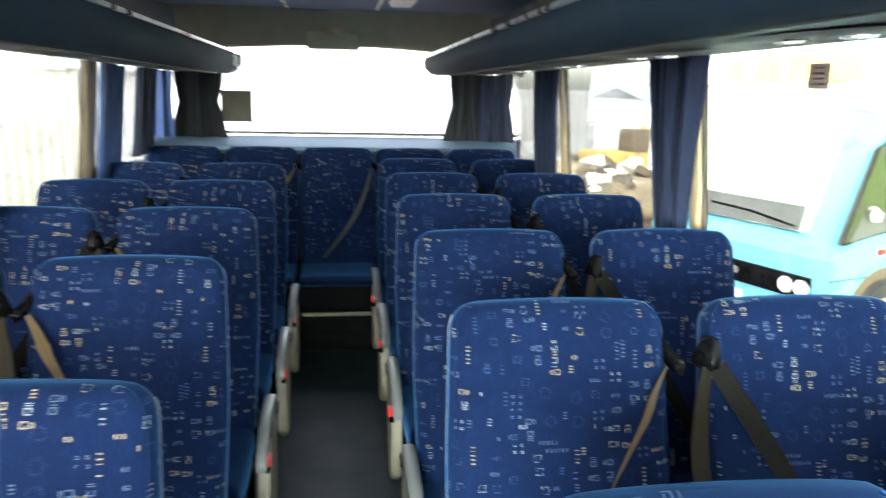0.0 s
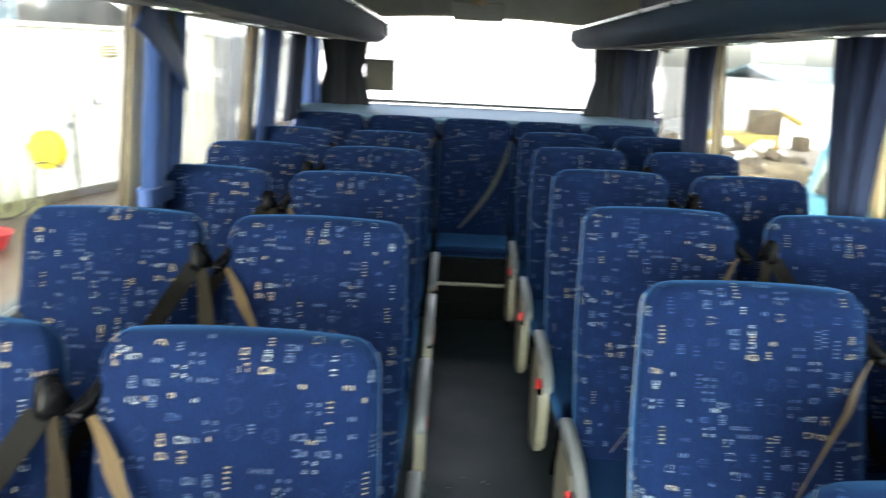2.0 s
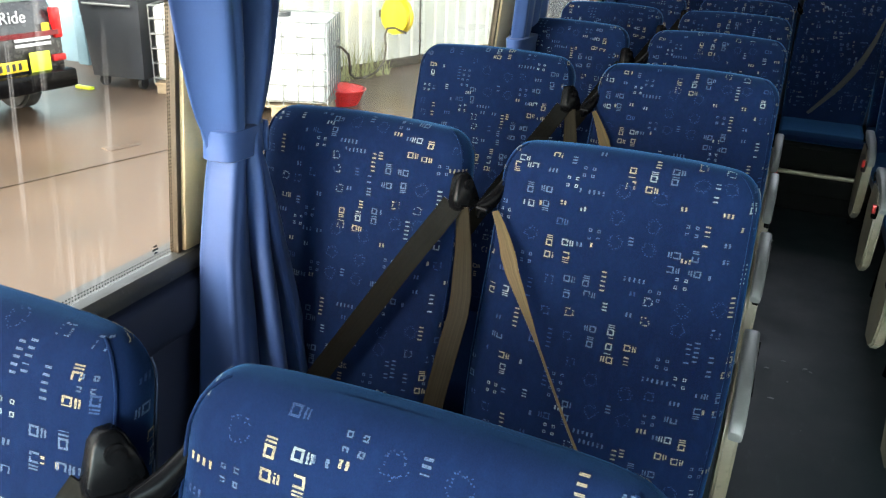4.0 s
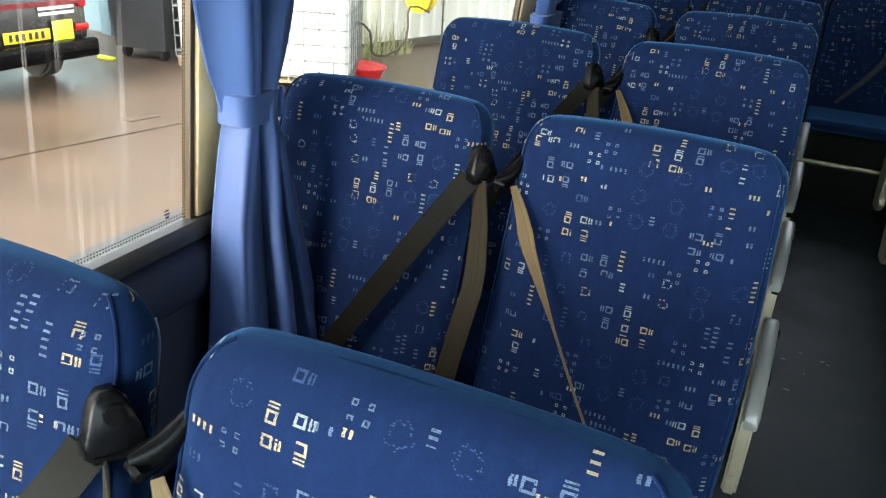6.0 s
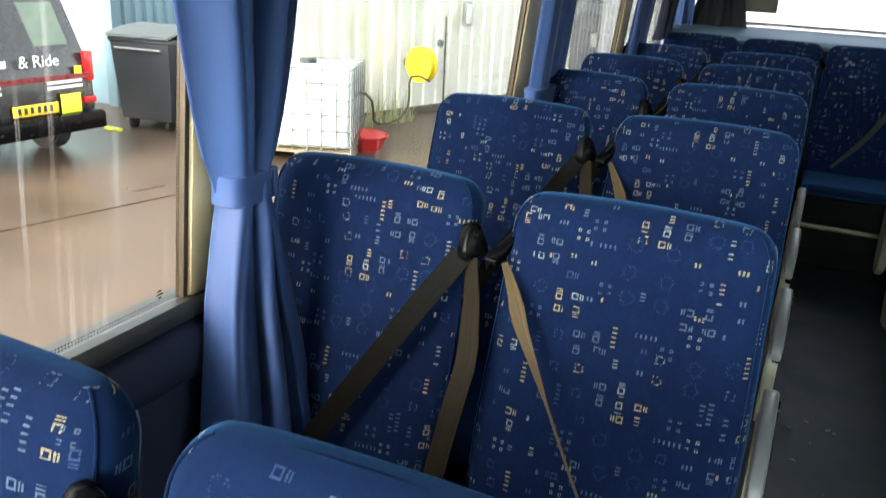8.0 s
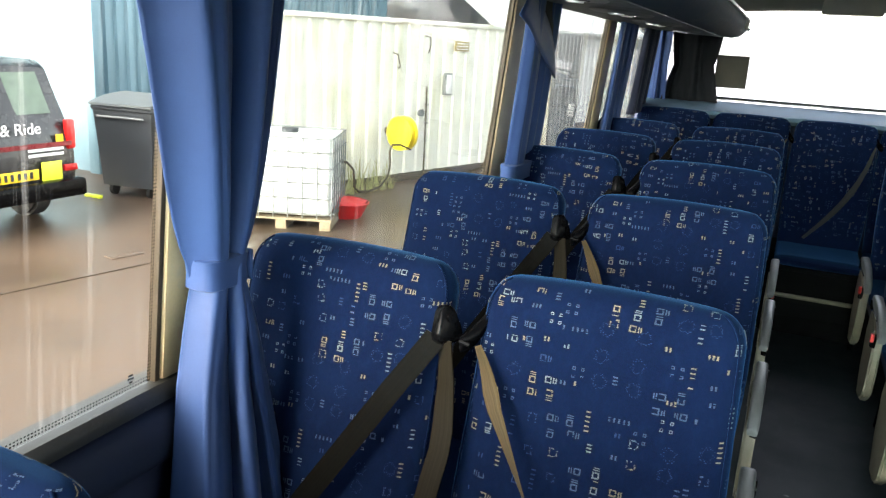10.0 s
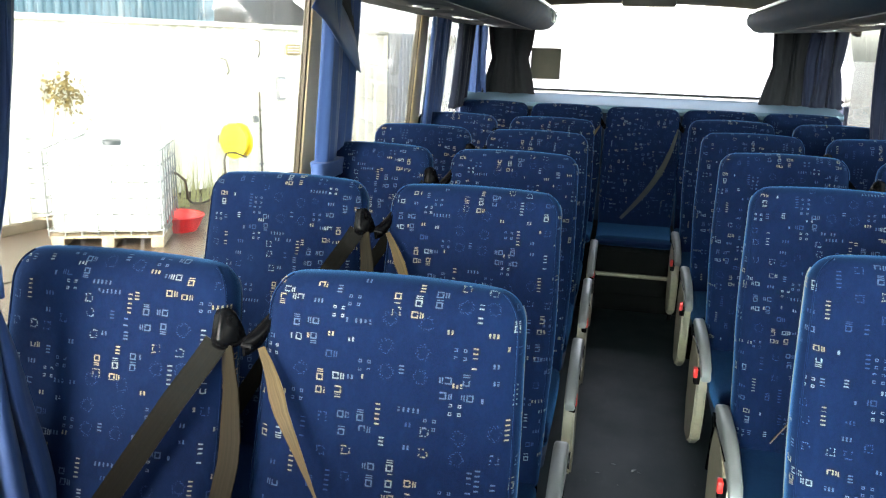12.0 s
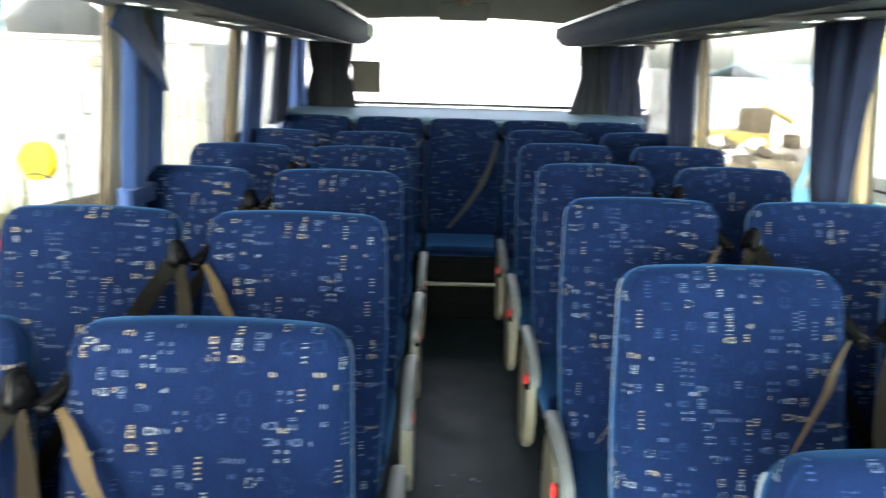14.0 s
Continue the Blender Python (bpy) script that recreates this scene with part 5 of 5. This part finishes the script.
part("number_plate", box(-0.012, 1.12, 0.50, 0.012, 0.52, 0.11, 0.003), M_PALE, bus)
M_CABGLASS = plain("cab_side_glass", (0.038, 0.036, 0.026), 0.12, vary=0.3, scale=4)
side = [(0.10, 1.13), (0.55, 1.20), (1.12, 1.22), (1.14, 1.96), (0.58, 2.00), (0.42, 1.92)]
cw = part("side_window", ring_mesh([[(x, yy, z) for x, z in side] for yy in (-0.022, 0.02)]), M_CABGLASS, bus, "dark olive cab side window")
part("window_frame", tube([(x, -0.026, z) for x, z in side + side[:1]], 0.007, 6), M_BLACK, cw, "black window rubber")
part("cab_dashboard", ring_mesh([[(0.20, yy, 1.15), (0.95, yy, 1.235), (0.86, yy, 1.31), (0.50, yy, 1.40), (0.33, yy, 1.38)] for yy in (-0.030, -0.018)]), M_DASH, cw, "grey dashboard seen through the side window")
part("driver_seat", ring_mesh([[(0.70, yy, 1.33), (1.00, yy, 1.32), (1.04, yy, 1.55), (0.98, yy, 1.66), (0.74, yy, 1.64), (0.68, yy, 1.50)] for yy in (-0.030, -0.018)]), M_DARKGLASS, cw, "dark seat behind the side window")
# made-up strip that stands in for yellow hi-vis glints in the cab
part("sun_visor", ring_mesh([[(0.60, yy, 1.80), (1.02, yy, 1.82), (1.00, yy, 1.93), (0.64, yy, 1.93)] for yy in (-0.030, -0.018)]), M_YELLOW, cw, "yellow strip standing in for hi-vis glints behind the side window")
part("grab_pole", box(1.02, -0.030, 1.58, 0.035, 0.012, 0.66, 0.004), M_PALE, cw, "pale grab pole")
part("door_post", box(1.34, -0.004, 1.16, 0.14, 0.030, 1.60, 0.008), M_RUST, bus, "brown door post")
part("door_window", ring_mesh([[(1.62, yy, 0.62), (2.5, yy, 0.62), (2.5, yy, 2.35), (1.62, yy, 2.35)] for yy in (-0.022, 0.02)]), M_DARKGLASS, bus)
mir = part("mirror_arm", tube([(0.40, -0.02, 1.42), (0.33, -0.12, 1.44), (0.30, -0.16, 1.42)], 0.02, 8), M_PALE, bus, "pale mirror arm")
part("mirror", box(0.28, -0.17, 1.39, 0.10, 0.05, 0.09, 0.02), M_PALE, mir)
part("wheel_arch", disc(0.74, -0.002, 0.42, 0.47, 0.02, "y", 32), M_RUST, bus, "dirty brown wheel arch")
part("door_gap", box(1.55, -0.006, 0.78, 0.02, 0.02, 0.85, 0.002), M_BLACK, bus)
part("trim_line", box(0.72, -0.004, 0.82, 1.40, 0.012, 0.014, 0.003), M_DARKGLASS, bus)
for yy in (0.05, 2.15):
    w = part("wheel", disc(0.74, yy, 0.40, 0.39, 0.22, "y", 32, None, 0.03), M_TYRE, bus)
    part("rim", disc(0.74, yy - 0.115 if yy < 1 else yy + 0.115, 0.40, 0.23, 0.02, "y", 24), M_RIM, w)
part("side_marker", box(0.66, -0.01, 1.03, 0.10, 0.02, 0.05, 0.005), M_TAIL, bus)

# lime green vehicle, most of it beyond the window's edge
gv = base("green_vehicle", 6.6, 4.6, GROUND, "lime green and white vehicle parked behind the midi bus", "vehicle", rz=12)
part("body", box(2.0, 0.9, 1.0, 4.4, 1.8, 1.4, 0.15, 3), M_GREEN, gv)
part("cab", box(2.4, 0.9, 1.95, 3.0, 1.6, 0.7, 0.12, 3), M_PALE, gv)
for wx in (0.6, 3.4):
    part("wheel", disc(wx, 0.0, 0.36, 0.36, 0.22, "y", 24), M_TYRE, gv)

# yellow digger and stone heap in the distance
dg = base("digger", 6.3, 17.6, GROUND, "small weathered yellow digger standing across the yard", "digger", rz=20)
dg.matrix_basis = dg.matrix_basis @ Matrix.Scale(0.55, 4)
part("track", box(0, -0.9, 0.35, 2.6, 0.45, 0.7, 0.2, 3), M_TYRE, dg)
part("track", box(0, 0.9, 0.35, 2.6, 0.45, 0.7, 0.2, 3), M_TYRE, dg)
part("house", box(-0.2, 0, 1.25, 2.3, 1.9, 0.9, 0.12, 2), M_MACHINE, dg)
part("cab", box(0.45, -0.45, 1.95, 1.0, 0.9, 1.3, 0.08, 2), M_RUST, dg)
part("boom", tube([(0.6, 0.3, 1.2), (1.5, 0.3, 2.6), (3.0, 0.3, 2.0)], 0.14, 8), M_MACHINE, dg)
part("bucket", box(3.1, 0.3, 1.2, 0.5, 0.7, 0.6, 0.1, 2), M_RUST, dg)
hp = bmesh.new()
bmesh.ops.create_icosphere(hp, subdivisions=4, radius=1.0)
for v in hp.verts:
    q = noise.noise(v.co * 2.2) * 0.25 + noise.noise(v.co * 7) * 0.10
    v.co = Vector((v.co.x * 2.6, v.co.y * 1.8, max(-0.05, v.co.z * 0.85))) * (1 + q)
heap = thing("stone_heap", moved(hp, Matrix.Translation((4.6, 15.2, GROUND))), M_RUBBLE, "grey-brown heap of stones and soil", "stone heap", kind="stuff")
for mat, count, label in ((M_RUST, 30, "dark broken timber and stones lying on the heap"), (M_PALE, 34, "pale broken slabs lying on the heap"), (M_MACHINE, 14, "yellow scraps lying on the heap")):
    bm = bmesh.new()
    for i in range(count):
        a, q = rnd.uniform(0, 2 * math.pi), math.sqrt(rnd.uniform(0.02, 1.0))
        lump = box(0, 0, 0, rnd.uniform(0.15, 0.65), rnd.uniform(0.12, 0.40), rnd.uniform(0.08, 0.30), 0.03, 1)
        top = 0.80 * math.sqrt(max(0.0, 1 - q * q)) + 0.08
        join(bm, moved(lump, pose(4.6 + 2.4 * q * math.cos(a), 15.2 + 1.6 * q * math.sin(a), GROUND + top, rnd.uniform(-30, 30), rnd.uniform(-30, 30), rnd.uniform(0, 180))))
    thing("rubble", bm, mat, label, "rubble", kind="stuff")
for i, (x, y, h, r) in enumerate(((9.5, 24.0, 1.9, 0.4), (14.0, 22.0, 2.4, 0.7))):
    blk = base("yard_building", x, y, GROUND, "pale industrial building beyond the yard", "building", rz=10 * i)
    part("wall", sheet(7.0, h, 0.3, 0.05), M_PALE, blk, "", 0)
    part("core", box(3.5, 2.6, h / 2, 7.0, 5.0, h), M_PALE, blk)
    part("roof", ring_mesh([[(xx, -0.2, h), (xx, 2.5, h + r), (xx, 5.2, h), (xx, 5.2, h + 0.08), (xx, 2.5, h + r + 0.08), (xx, -0.2, h + 0.08)] for xx in (-0.2, 7.2)]), M_TEAL, blk, "", 20)

# small sticker on the side window
stk = base("window_sticker", 1.160, 1.885, 1.61, "small printed notice stuck on the window", "sticker")
part("paper", box(0, 0, 0.030, 0.002, 0.084, 0.060), M_NOTICE, stk)
for i in range(4):
    part("bar", box(-0.002, 0.0, 0.050 - i * 0.013, 0.002, 0.050 + 0.010 * (i % 2), 0.005), M_NOTICE_INK, stk)
etch = base("glass_mark", -1.2135, 0.878, 0.952, "small dark maker's mark etched into the window", "mark")
for i, wd_ in enumerate((0.008, 0.014, 0.010)):
    part("bar", box(0, 0, 0.004 + 0.006 * i, 0.0008, wd_, 0.003), M_CHARS, etch)

# litter on the aisle floor
rnd = random.Random(9)
M_SCRAP = plain("pale_paper_scrap", (0.16, 0.17, 0.17), 0.8)
for x, y in ((0.040, 2.782), (0.022, 2.795), (-0.053, 2.821), (-0.036, 2.673), (-0.087, 2.53), (-0.11, 2.742)):
    scrap = bmesh.new()
    a0, size = rnd.uniform(0, 6), rnd.uniform(0.006, 0.016)
    low = [scrap.verts.new((size * q * math.cos(a0 + k * 1.3), 0.45 * size * math.sin(a0 + k * 1.3), 0.0005 + 0.002 * (k % 2))) for k, q in enumerate((1.0, 0.7, 1.1, 0.6, 0.9))]
    scrap.faces.new(low)
    made = bmesh.ops.extrude_face_region(scrap, geom=scrap.faces[:])
    bmesh.ops.translate(scrap, verts=[v for v in made["geom"] if isinstance(v, bmesh.types.BMVert)], vec=(0, 0, 0.001))
    ob = thing("paper_scrap", scrap, M_SCRAP, "tiny pale paper scrap on the aisle floor", "scrap", "floor litter", smooth=0)
    ob.matrix_basis = pose(x, y, 0.0, 0, 0, math.degrees(a0))

# ---- end of scene ----
